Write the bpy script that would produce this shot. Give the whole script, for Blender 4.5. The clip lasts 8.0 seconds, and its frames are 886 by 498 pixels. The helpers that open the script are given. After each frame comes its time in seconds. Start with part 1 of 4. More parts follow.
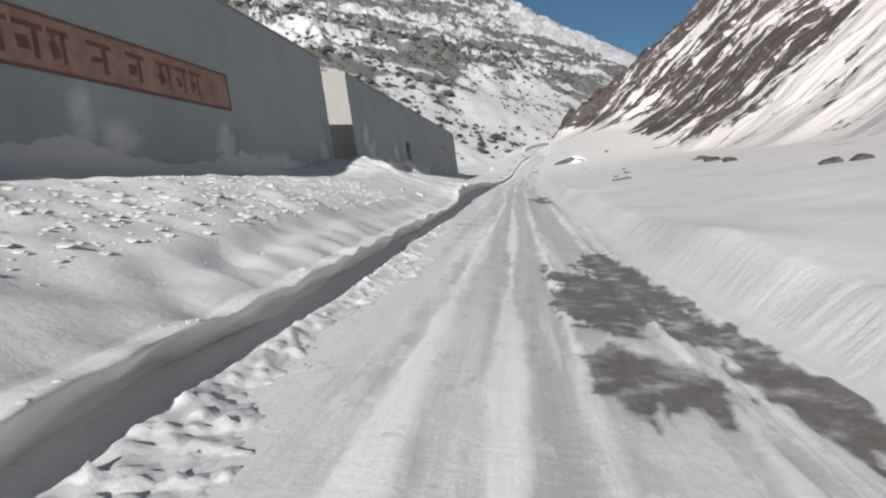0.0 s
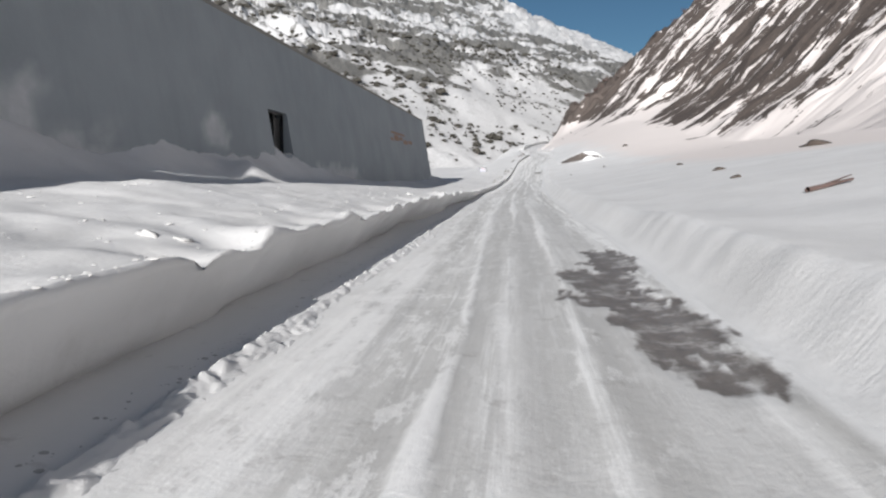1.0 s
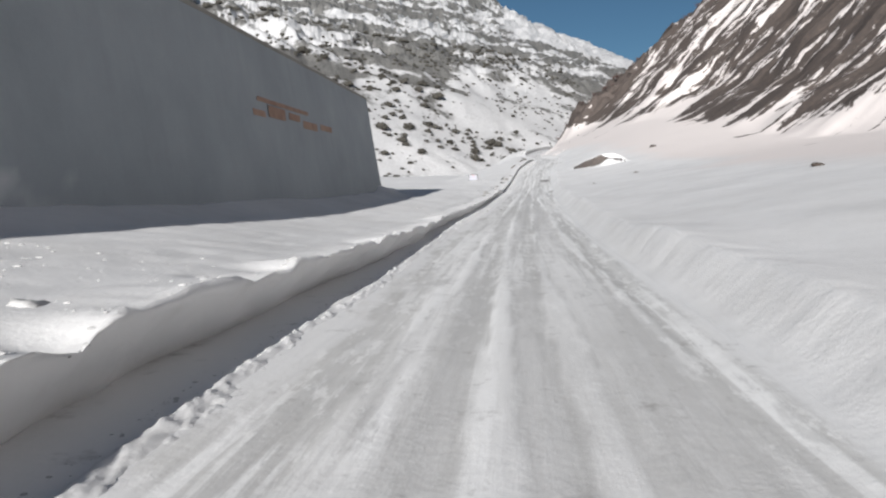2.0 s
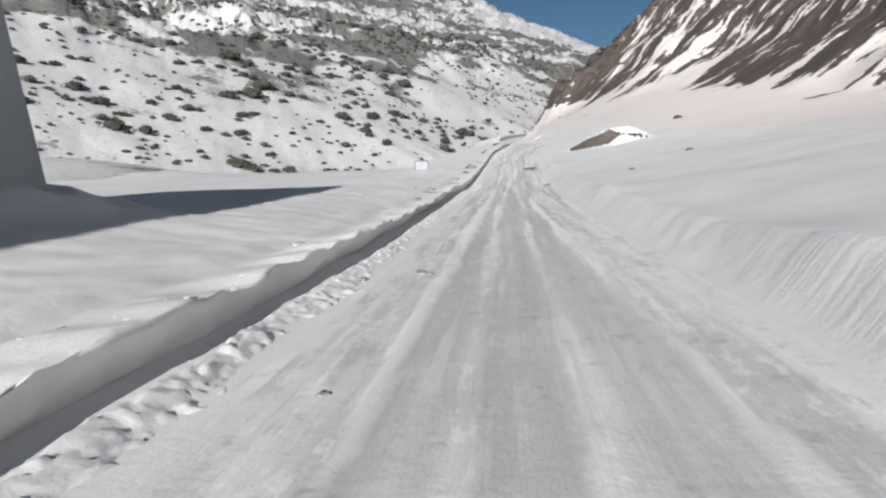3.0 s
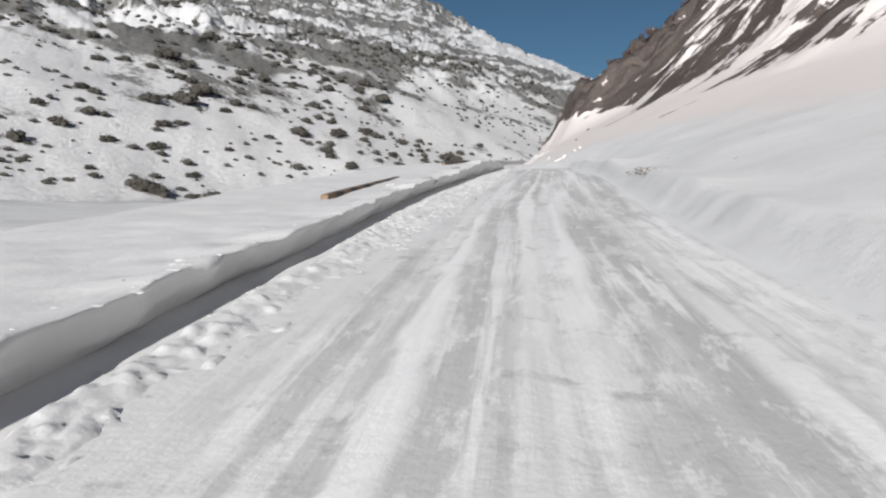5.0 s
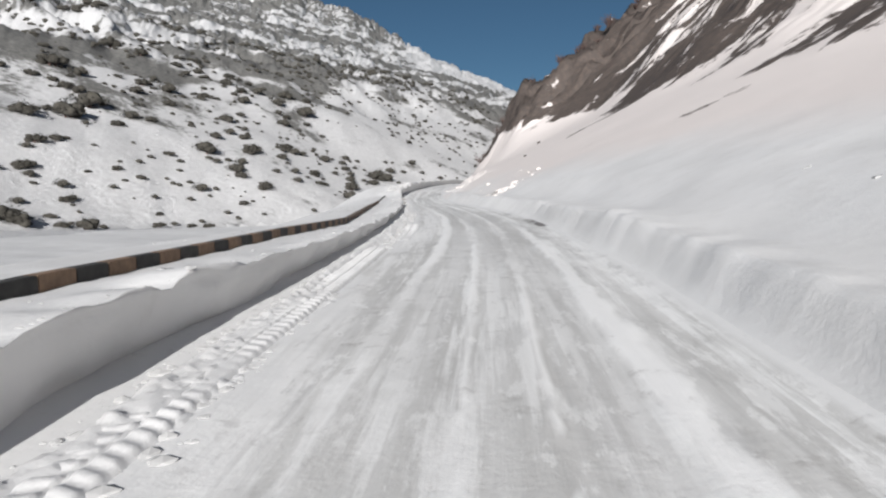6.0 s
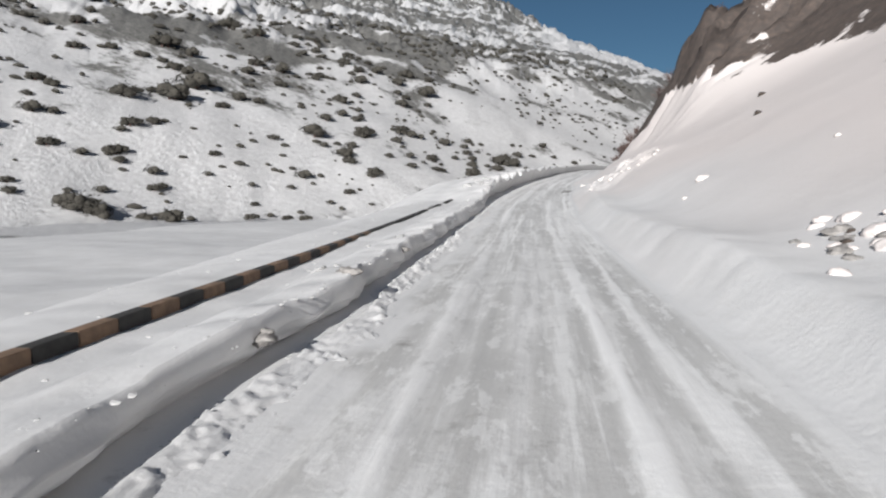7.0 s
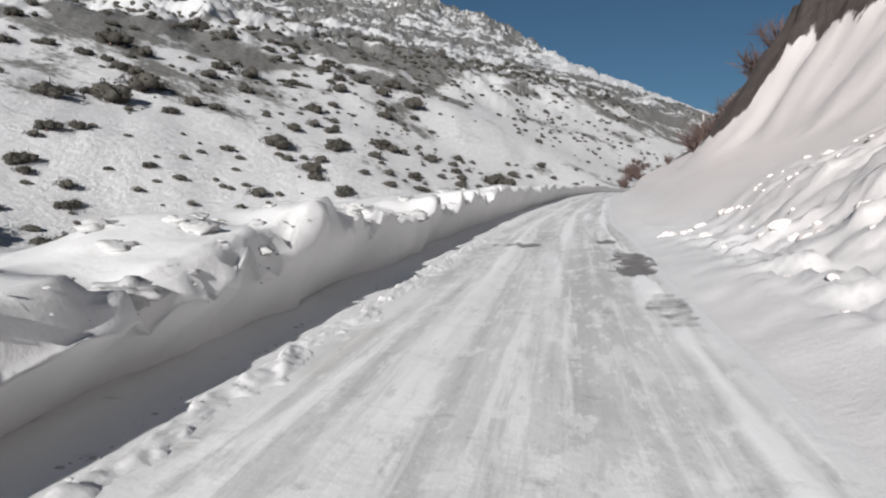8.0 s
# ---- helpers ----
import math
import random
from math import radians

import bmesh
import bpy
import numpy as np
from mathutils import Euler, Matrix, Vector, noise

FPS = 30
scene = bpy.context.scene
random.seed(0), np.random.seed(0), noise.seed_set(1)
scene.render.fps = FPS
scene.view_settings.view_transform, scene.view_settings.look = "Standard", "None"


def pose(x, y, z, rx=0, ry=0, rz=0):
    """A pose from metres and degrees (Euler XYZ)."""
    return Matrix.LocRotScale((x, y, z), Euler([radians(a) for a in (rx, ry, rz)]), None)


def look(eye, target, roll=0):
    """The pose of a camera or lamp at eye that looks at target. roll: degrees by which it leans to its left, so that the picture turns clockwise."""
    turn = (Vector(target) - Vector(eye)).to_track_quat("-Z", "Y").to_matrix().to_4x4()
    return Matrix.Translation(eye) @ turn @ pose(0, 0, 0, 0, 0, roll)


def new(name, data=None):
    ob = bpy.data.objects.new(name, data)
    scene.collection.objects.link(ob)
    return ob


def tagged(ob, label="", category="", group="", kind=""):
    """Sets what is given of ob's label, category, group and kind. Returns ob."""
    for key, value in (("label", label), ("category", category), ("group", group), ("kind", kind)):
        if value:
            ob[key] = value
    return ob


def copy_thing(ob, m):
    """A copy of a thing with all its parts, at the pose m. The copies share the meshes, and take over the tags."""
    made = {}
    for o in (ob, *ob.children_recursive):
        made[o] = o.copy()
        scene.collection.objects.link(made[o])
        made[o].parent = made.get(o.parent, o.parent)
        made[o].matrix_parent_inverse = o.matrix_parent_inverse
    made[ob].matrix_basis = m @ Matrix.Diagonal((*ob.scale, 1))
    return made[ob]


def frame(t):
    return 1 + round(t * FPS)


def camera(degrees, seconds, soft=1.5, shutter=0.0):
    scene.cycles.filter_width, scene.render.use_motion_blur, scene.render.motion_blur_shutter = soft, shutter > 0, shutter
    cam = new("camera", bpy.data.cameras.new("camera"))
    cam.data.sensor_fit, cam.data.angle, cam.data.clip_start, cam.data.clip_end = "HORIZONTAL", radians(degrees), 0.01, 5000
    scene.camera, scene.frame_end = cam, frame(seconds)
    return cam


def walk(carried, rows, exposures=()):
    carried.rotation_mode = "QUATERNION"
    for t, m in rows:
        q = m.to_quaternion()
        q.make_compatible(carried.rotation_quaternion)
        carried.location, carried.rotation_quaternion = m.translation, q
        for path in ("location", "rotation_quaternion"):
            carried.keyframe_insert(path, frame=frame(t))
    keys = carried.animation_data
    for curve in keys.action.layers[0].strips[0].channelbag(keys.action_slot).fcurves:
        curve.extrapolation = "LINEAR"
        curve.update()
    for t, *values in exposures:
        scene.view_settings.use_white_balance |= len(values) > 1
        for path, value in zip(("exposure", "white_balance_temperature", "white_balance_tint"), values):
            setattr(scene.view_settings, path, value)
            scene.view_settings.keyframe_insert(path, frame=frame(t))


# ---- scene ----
cam = camera(65, 8.0, soft=2.3)
PATH = [
    (0, (0.001, 0.000, 1.406), (-1.052, 9.881, 0.287), 0.92),
    (0.5, (0.038, 14.138, 1.339), (-0.946, 24.023, 0.198), -0.12),
    (1, (-0.082, 28.182, 1.336), (-1.135, 38.068, 0.260), -0.29),
    (1.5, (0.028, 40.100, 1.332), (-0.739, 50.020, 0.331), 0.00),
    (1.7, (0.001, 45.056, 1.449), (-1.079, 54.951, 0.493), -0.88),
    (2.8, (-0.179, 73.320, 1.122), (-1.118, 83.227, 0.133), 0.39),
    (3, (0.027, 80.022, 1.165), (-0.704, 89.938, 0.100), -1.86),
    (3.5, (0.544, 96.489, 1.303), (-0.736, 106.376, 0.516), -0.03),
    (4, (0.994, 114.215, 1.638), (0.060, 124.130, 0.737), 0.83),
    (4.2, (1.168, 121.570, 1.773), (0.121, 131.492, 1.091), 0.71),
    (5.5, (2.517, 159.009, 4.543), (2.437, 168.987, 3.888), -0.21),
    (6, (3.905, 172.621, 5.659), (4.185, 182.607, 5.225), -0.38),
    (6.5, (5.100, 188.516, 6.718), (4.498, 198.495, 6.501), -0.72),
    (7, (4.992, 204.612, 7.486), (3.388, 214.462, 6.847), 0.06),
    (7.5, (4.661, 220.018, 8.019), (3.066, 229.868, 7.360), 0.48),
    (8, (4.231, 236.162, 8.877), (2.659, 246.032, 8.534), 1.01),
]
walk(cam, [(t, look(eye, target, roll)) for t, eye, target, roll in PATH], [(0.0, 0.5), (0.5, 0.6), (1.6, 0.6), (3.0, 0.5), (4.0, 0.44), (6.0, 0.45), (8.0, 0.4)])

# ---- world, sun, exposure ----
SUN_EL, SUN_AZ = 17.5, 8.6      # the sun stands behind the walk, a little to its left
world = bpy.data.worlds.new("world")
scene.world = world
world.use_nodes = True
wn = world.node_tree.nodes
sky = wn.new("ShaderNodeTexSky")
sky.sky_type, sky.sun_disc = "NISHITA", False
sky.sun_elevation, sky.sun_rotation = radians(SUN_EL), radians(180 + SUN_AZ)
sky.altitude, sky.air_density, sky.dust_density, sky.ozone_density = 3000, 1.0, 0.0, 0.7
wn["Background"].inputs["Strength"].default_value = 0.029
tint = wn.new("ShaderNodeMix")          # a clear, dry, high-mountain blue
tint.data_type, tint.blend_type = "RGBA", "MULTIPLY"
tint.inputs[0].default_value, tint.inputs[7].default_value = 1.0, (0.7, 1.0, 1.12, 1)
world.node_tree.links.new(sky.outputs["Color"], tint.inputs[6])
world.node_tree.links.new(tint.outputs[2], wn["Background"].inputs["Color"])
sun = new("sun", bpy.data.lights.new("sun", "SUN"))
sun.data.energy, sun.data.angle, sun.data.color = 5.1, radians(0.6), (1.0, 0.972, 0.945)
_a, _e = radians(SUN_AZ), radians(SUN_EL)
sun_way = Vector((math.sin(_a) * math.cos(_e), math.cos(_a) * math.cos(_e), -math.sin(_e)))
sun.matrix_world = look((0, 0, 60), Vector((0, 0, 60)) + sun_way)


# ---- materials ----
def material(name):
    m = bpy.data.materials.new(name)
    m.use_nodes = True
    return m, m.node_tree.nodes, m.node_tree.links, m.node_tree.nodes["Principled BSDF"]


def coords(n, l, scale, kind="Object"):
    tc, mp = n.new("ShaderNodeTexCoord"), n.new("ShaderNodeMapping")
    mp.inputs["Scale"].default_value = scale
    l.new(tc.outputs[kind], mp.inputs["Vector"])
    return mp.outputs["Vector"]


def noise_tex(n, l, vec, scale, detail=6, rough=0.6):
    t = n.new("ShaderNodeTexNoise")
    t.inputs["Scale"].default_value, t.inputs["Detail"].default_value, t.inputs["Roughness"].default_value = scale, detail, rough
    l.new(vec, t.inputs["Vector"])
    return t.outputs["Fac"]


def ramp(n, l, fac, stops):
    r = n.new("ShaderNodeValToRGB")
    while len(r.color_ramp.elements) < len(stops):
        r.color_ramp.elements.new(0.5)
    for e, (p, c) in zip(r.color_ramp.elements, stops):
        e.position, e.color = p, (*c, 1) if len(c) == 3 else c
    l.new(fac, r.inputs["Fac"])
    return r.outputs["Color"]


def mix(n, l, fac, a, b, kind="MIX"):
    m = n.new("ShaderNodeMix")
    m.data_type, m.blend_type = "RGBA", kind
    for sock, v in ((m.inputs[0], fac), (m.inputs[6], a), (m.inputs[7], b)):
        if isinstance(v, (int, float)):
            sock.default_value = v
        elif isinstance(v, tuple):
            sock.default_value = (*v, 1)
        else:
            l.new(v, sock)
    return m.outputs[2]


def math_node(n, l, op, a, b):
    m = n.new("ShaderNodeMath")
    m.operation = op
    for sock, v in zip(m.inputs, (a, b)):
        if isinstance(v, (int, float)):
            sock.default_value = v
        else:
            l.new(v, sock)
    return m.outputs[0]


def bump(n, l, p, height, strength, distance):
    b = n.new("ShaderNodeBump")
    b.inputs["Strength"].default_value, b.inputs["Distance"].default_value = strength, distance
    l.new(height, b.inputs["Height"])
    l.new(b.outputs["Normal"], p.inputs["Normal"])


def attribute(n, name):
    a = n.new("ShaderNodeAttribute")
    a.attribute_name = name
    return a.outputs["Fac"]


GREY = lambda v: (v, v, v)


def soil_mask(n, l, fine):
    """Where bare soil shows: the ground's own share of it, broken into thin slanting streaks."""
    tc = n.new("ShaderNodeTexCoord")
    warp = n.new("ShaderNodeTexNoise")
    warp.inputs["Scale"].default_value, warp.inputs["Detail"].default_value = 0.06, 4
    l.new(tc.outputs["Object"], warp.inputs["Vector"])
    push = n.new("ShaderNodeVectorMath")
    push.operation = "MULTIPLY_ADD"
    push.inputs[1].default_value = (7, 7, 7)
    l.new(warp.outputs["Color"], push.inputs[0])
    l.new(tc.outputs["Object"], push.inputs[2])

    def layer(scale):
        mp = n.new("ShaderNodeMapping")
        mp.inputs["Rotation"].default_value, mp.inputs["Scale"].default_value = (0, 0, radians(8)), scale
        l.new(push.outputs[0], mp.inputs["Vector"])
        return noise_tex(n, l, mp.outputs["Vector"], 1.0, 4, 0.6)

    streak, thin = layer((0.06, 0.21, 0.06)), layer((0.17, 0.7, 0.17))
    patchy, block = noise_tex(n, l, tc.outputs["Object"], 0.1, 5, 0.6), noise_tex(n, l, push.outputs[0], 0.34, 5, 0.65)
    val = attribute(n, "earth")
    for src, k in ((streak, 1.5), (thin, 1.2), (patchy, 0.7), (block, 0.9), (fine, 0.4)):
        val = math_node(n, l, "ADD", val, math_node(n, l, "MULTIPLY", math_node(n, l, "SUBTRACT", src, 0.5), k))
    return ramp(n, l, val, [(0.48, GREY(0)), (0.57, GREY(0.93))])


def snow_material(name="snow", clean=1.0):
    m, n, l, p = material(name)
    v = coords(n, l, (1, 1, 1))
    big, fine, mid = noise_tex(n, l, v, 0.35, 4), noise_tex(n, l, v, 14, 6, 0.7), noise_tex(n, l, v, 2.2, 6, 0.65)
    base = ramp(n, l, big, [(0.3, tuple(c * clean for c in (0.63, 0.628, 0.625))), (0.7, GREY(0.73 * clean))])
    base = mix(n, l, ramp(n, l, mid, [(0.55, GREY(0)), (0.85, GREY(0.5))]), base, (0.52, 0.51, 0.495))
    base = mix(n, l, attribute(n, "warm"), base, (0.7, 0.65, 0.628))
    dirt = soil_mask(n, l, mid)
    soil = ramp(n, l, mid, [(0.3, (0.013, 0.0082, 0.006)), (0.5, (0.033, 0.0215, 0.0158)), (0.7, (0.07, 0.047, 0.035))])
    base = mix(n, l, dirt, base, soil)
    l.new(base, p.inputs["Base Color"])
    p.inputs["Roughness"].default_value = 0.75
    p.inputs["Specular IOR Level"].default_value = 0.25
    h = math_node(n, l, "ADD", math_node(n, l, "MULTIPLY", mid, 0.6), math_node(n, l, "MULTIPLY", fine, 0.22))
    comb = noise_tex(n, l, coords(n, l, (0.45, 4.2, 1), "UV"), 1.0, 5, 0.65)
    h = math_node(n, l, "ADD", h, math_node(n, l, "MULTIPLY", math_node(n, l, "MULTIPLY", comb, attribute(n, "flute")), 0.9))
    crag = noise_tex(n, l, coords(n, l, (0.45, 0.7, 0.5)), 1.0, 7, 0.7)
    h = math_node(n, l, "ADD", h, math_node(n, l, "MULTIPLY", math_node(n, l, "MULTIPLY", crag, dirt), 26.0))
    bump(n, l, p, h, 0.24, 0.10)
    return m


def road_material():
    m, n, l, p = material("packed_snow_road")
    v = coords(n, l, (1, 1, 1))
    streak = noise_tex(n, l, coords(n, l, (1.6, 0.05, 1), "UV"), 1.0, 5, 0.55)
    narrow = noise_tex(n, l, coords(n, l, (3.2, 0.12, 1), "UV"), 1.0, 6, 0.62)
    fine = noise_tex(n, l, v, 9, 6, 0.7)
    base = ramp(n, l, streak, [(0.36, (0.5, 0.495, 0.483)), (0.47, (0.59, 0.586, 0.574)), (0.53, (0.66, 0.656, 0.646)), (0.6, (0.78, 0.777, 0.77))])
    base = mix(n, l, ramp(n, l, narrow, [(0.535, GREY(0)), (0.6, GREY(0.8))]), base, (0.86, 0.86, 0.852))
    blot = noise_tex(n, l, coords(n, l, (2.4, 0.45, 1), "UV"), 1.0, 7, 0.68)
    base = mix(n, l, ramp(n, l, blot, [(0.54, GREY(0)), (0.59, GREY(0.65))]), base, (0.78, 0.778, 0.77))
    base = mix(n, l, ramp(n, l, blot, [(0.36, GREY(0.5)), (0.43, GREY(0))]), base, (0.46, 0.457, 0.45))
    base = mix(n, l, ramp(n, l, narrow, [(0.36, GREY(0.45)), (0.44, GREY(0))]), base, (0.43, 0.427, 0.42))
    base = mix(n, l, ramp(n, l, noise_tex(n, l, v, 0.9, 5, 0.6), [(0.5, GREY(0)), (0.75, GREY(0.4))]), base, (0.41, 0.406, 0.398))
    crumb = noise_tex(n, l, coords(n, l, (5.0, 1.6, 1), "UV"), 1.0, 7, 0.72)
    base = mix(n, l, ramp(n, l, crumb, [(0.54, GREY(0)), (0.6, GREY(0.55))]), base, (0.85, 0.848, 0.84))
    base = mix(n, l, ramp(n, l, crumb, [(0.36, GREY(0.45)), (0.43, GREY(0))]), base, (0.42, 0.415, 0.405))
    base = mix(n, l, math_node(n, l, "MULTIPLY", attribute(n, "polish"), 0.6), base, (0.5, 0.495, 0.485))
    base = mix(n, l, math_node(n, l, "MULTIPLY", attribute(n, "ridge"), 0.9), base, (0.87, 0.868, 0.86))
    base = mix(n, l, ramp(n, l, attribute(n, "loose"), [(0.2, GREY(0)), (0.8, GREY(1))]), base, (0.72, 0.719, 0.715))
    wet = ramp(n, l, fine, [(0.3, (0.05, 0.039, 0.032)), (0.7, (0.135, 0.106, 0.089))])
    bare = math_node(n, l, "ADD", attribute(n, "earth"), math_node(n, l, "MULTIPLY", math_node(n, l, "SUBTRACT", noise_tex(n, l, v, 2.8, 7, 0.68), 0.5), 2.6))
    bare = ramp(n, l, bare, [(0.25, GREY(0)), (1.05, GREY(0.85))])
    base = mix(n, l, bare, base, wet)
    l.new(base, p.inputs["Base Color"])
    rough = ramp(n, l, bare, [(0, GREY(0.62)), (1, GREY(0.45))])
    l.new(rough, p.inputs["Roughness"])
    p.inputs["Specular IOR Level"].default_value = 0.3
    h = math_node(n, l, "ADD", math_node(n, l, "MULTIPLY", narrow, 0.5), math_node(n, l, "MULTIPLY", fine, 0.4))
    bump(n, l, p, h, 0.4, 0.04)
    return m


def left_mountain_material():
    m, n, l, p = material("snowy_scree")
    v = coords(n, l, (1, 1, 1))
    big, mid, fine = noise_tex(n, l, v, 0.010, 5), noise_tex(n, l, v, 0.11, 8, 0.7), noise_tex(n, l, v, 0.6, 6, 0.7)
    snow = ramp(n, l, fine, [(0.3, (0.46, 0.46, 0.467)), (0.7, (0.59, 0.59, 0.592))])
    rock = ramp(n, l, fine, [(0.3, (0.06, 0.06, 0.057)), (0.7, (0.19, 0.186, 0.175))])
    tc, mp = n.new("ShaderNodeTexCoord"), n.new("ShaderNodeMapping")
    mp.vector_type = "POINT"
    mp.inputs["Rotation"].default_value, mp.inputs["Scale"].default_value = (0, 0, radians(-51)), (0.8, 1.0, 0.9)
    l.new(tc.outputs["Object"], mp.inputs["Vector"])
    shape = noise_tex(n, l, mp.outputs["Vector"], 0.03, 8, 0.6)
    small = noise_tex(n, l, mp.outputs["Vector"], 0.5, 5, 0.65)
    val = math_node(n, l, "ADD", math_node(n, l, "MULTIPLY", shape, 0.8), math_node(n, l, "MULTIPLY", small, 0.2))
    val = math_node(n, l, "ADD", val, math_node(n, l, "MULTIPLY", attribute(n, "earth"), 0.21))
    mask = ramp(n, l, val, [(0.585, GREY(0)), (0.645, GREY(0.95))])
    base = mix(n, l, mask, snow, rock)
    l.new(base, p.inputs["Base Color"])
    p.inputs["Roughness"].default_value = 0.85
    p.inputs["Specular IOR Level"].default_value = 0.2
    bump(n, l, p, math_node(n, l, "ADD", mid, fine), 0.5, 1.0)
    return m


def right_mountain_material():
    m, n, l, p = material("brown_slope_with_snow_streaks")
    v = coords(n, l, (1, 1, 1))
    mid, fine = noise_tex(n, l, v, 0.16, 8, 0.7), noise_tex(n, l, v, 0.9, 6, 0.7)
    snow = ramp(n, l, fine, [(0.3, (0.43, 0.4, 0.383)), (0.7, (0.56, 0.525, 0.505))])
    soil = ramp(n, l, fine, [(0.3, (0.038, 0.026, 0.0195)), (0.5, (0.092, 0.066, 0.051)), (0.72, (0.19, 0.145, 0.117))])
    base = mix(n, l, soil_mask(n, l, fine), snow, soil)
    l.new(base, p.inputs["Base Color"])
    p.inputs["Roughness"].default_value = 0.9
    p.inputs["Specular IOR Level"].default_value = 0.2
    bump(n, l, p, math_node(n, l, "ADD", mid, fine), 0.8, 0.9)
    return m


def concrete_material(name, dark, light):
    m, n, l, p = material(name)
    v = coords(n, l, (1, 1, 1))
    big, fine = noise_tex(n, l, v, 0.35, 6), noise_tex(n, l, v, 11, 6, 0.7)
    drip = noise_tex(n, l, coords(n, l, (1.2, 1.2, 0.12)), 1.5, 5)
    base = ramp(n, l, big, [(0.3, dark), (0.7, light)])
    base = mix(n, l, ramp(n, l, drip, [(0.5, GREY(0)), (0.75, GREY(0.2))]), base, tuple(c * 0.7 for c in dark))
    base = mix(n, l, ramp(n, l, fine, [(0.4, GREY(0)), (0.8, GREY(0.25))]), base, light)
    l.new(base, p.inputs["Base Color"])
    p.inputs["Roughness"].default_value = 0.9
    bump(n, l, p, fine, 0.3, 0.02)
    return m


def plain_material(name, dark, light, scale=6.0, rough=0.8):
    m, n, l, p = material(name)
    f = noise_tex(n, l, coords(n, l, (1, 1, 1)), scale, 6, 0.65)
    l.new(ramp(n, l, f, [(0.3, dark), (0.7, light)]), p.inputs["Base Color"])
    p.inputs["Roughness"].default_value = rough
    bump(n, l, p, f, 0.3, 0.02)
    return m


SNOW, OLD_SNOW, ROAD = snow_material(), snow_material("old_broken_snow", 0.62), road_material()
LEFT_MOUNTAIN, RIGHT_MOUNTAIN = left_mountain_material(), right_mountain_material()
CONCRETE = concrete_material("grey_concrete", (0.2, 0.192, 0.175), (0.255, 0.245, 0.225))
BLACK = plain_material("black_paint", (0.018, 0.018, 0.018), (0.05, 0.048, 0.045))
YELLOW = plain_material("worn_yellow_paint", (0.12, 0.08, 0.052), (0.26, 0.168, 0.108))
ORANGE = plain_material("orange_painted_panel", (0.2, 0.118, 0.085), (0.34, 0.225, 0.17), 2.0)
LETTER = plain_material("dark_red_paint", (0.09, 0.045, 0.035), (0.2, 0.09, 0.06), 3.0)
SHRUB = plain_material("dark_winter_shrub", (0.028, 0.026, 0.022), (0.085, 0.079, 0.066), 1.5, 0.95)
TWIG = plain_material("reddish_bare_twigs", (0.06, 0.04, 0.035), (0.13, 0.085, 0.075), 1.5, 0.95)
EARTH = plain_material("brown_earth", (0.03, 0.023, 0.019), (0.085, 0.066, 0.055), 2.0, 0.95)
STONE = plain_material("dirty_snow_crust", (0.15, 0.142, 0.135), (0.36, 0.345, 0.33), 3.0, 0.9)
BOARD = plain_material("weathered_pale_board", (0.27, 0.27, 0.29), (0.36, 0.355, 0.375), 4.0, 0.5)
STEEL = plain_material("dark_steel", (0.03, 0.03, 0.035), (0.07, 0.07, 0.075), 8.0, 0.5)
FRAME = plain_material("black_lacquered_steel", (0.006, 0.006, 0.006), (0.014, 0.014, 0.014), 8.0, 0.5)
RED_PRINT = plain_material("red_print", (0.5, 0.12, 0.14), (0.6, 0.2, 0.2), 8.0, 0.5)
BLUE_PRINT = plain_material("blue_print", (0.2, 0.22, 0.34), (0.3, 0.32, 0.42), 8.0, 0.5)


# ---- ground shape ----
def value_noise(x, y, seed):
    xi, yi = np.floor(x).astype(np.int64), np.floor(y).astype(np.int64)
    fx, fy = x - xi, y - yi
    fx, fy = fx * fx * fx * (fx * (fx * 6 - 15) + 10), fy * fy * fy * (fy * (fy * 6 - 15) + 10)

    def h(i, j):
        k = (i * 374761393 + j * 668265263 + seed * 1442695041) & 0x7FFFFFFF
        k = ((k ^ (k >> 13)) * 1274126177) & 0x7FFFFFFF
        k = ((k ^ (k >> 16)) * 2246822519) & 0x7FFFFFFF
        return (k & 0xFFFF) / 32767.5 - 1

    a, b, c, d = h(xi, yi), h(xi + 1, yi), h(xi, yi + 1), h(xi + 1, yi + 1)
    return (a * (1 - fx) + b * fx) * (1 - fy) + (c * (1 - fx) + d * fx) * fy


def fbm(x, y, seed, octaves=5, gain=0.5):
    out, amp = 0.0, 1.0
    for o in range(octaves):
        ca, sa = math.cos(o * 1.1), math.sin(o * 1.1)
        out = out + amp * value_noise((x * ca - y * sa) * 2**o, (x * sa + y * ca) * 2**o, seed + 17 * o)
        amp *= gain
    return out


def smooth(a, b, v):
    t = np.clip((v - a) / (b - a), 0, 1)
    return t * t * (3 - 2 * t)


ROAD_LINE = [(-80, 0, 0), (0, 0, 0), (28, -0.1, -0.03), (45, -0.1, -0.05), (73, -0.2, -0.22), (96, 0.35, -0.1), (121, 1.05, 0.35),
             (140, 1.8, 1.6), (159, 2.5, 3.1), (173, 3.9, 4.25), (188.5, 5.3, 5.3), (204.6, 5.05, 6.1), (220, 4.5, 6.65),
             (236, 4.0, 7.5), (260, 4.5, 9.0), (300, 7.5, 11.5), (350, 13, 14.5), (420, 25, 18), (520, 50, 24), (900, 150, 45)]
_ly = np.arange(-80.0, 900.0, 1.0)
_k = np.exp(-0.5 * (np.arange(-15, 16) / 5.0) ** 2)
_k /= _k.sum()
_rows = np.array(ROAD_LINE, float)
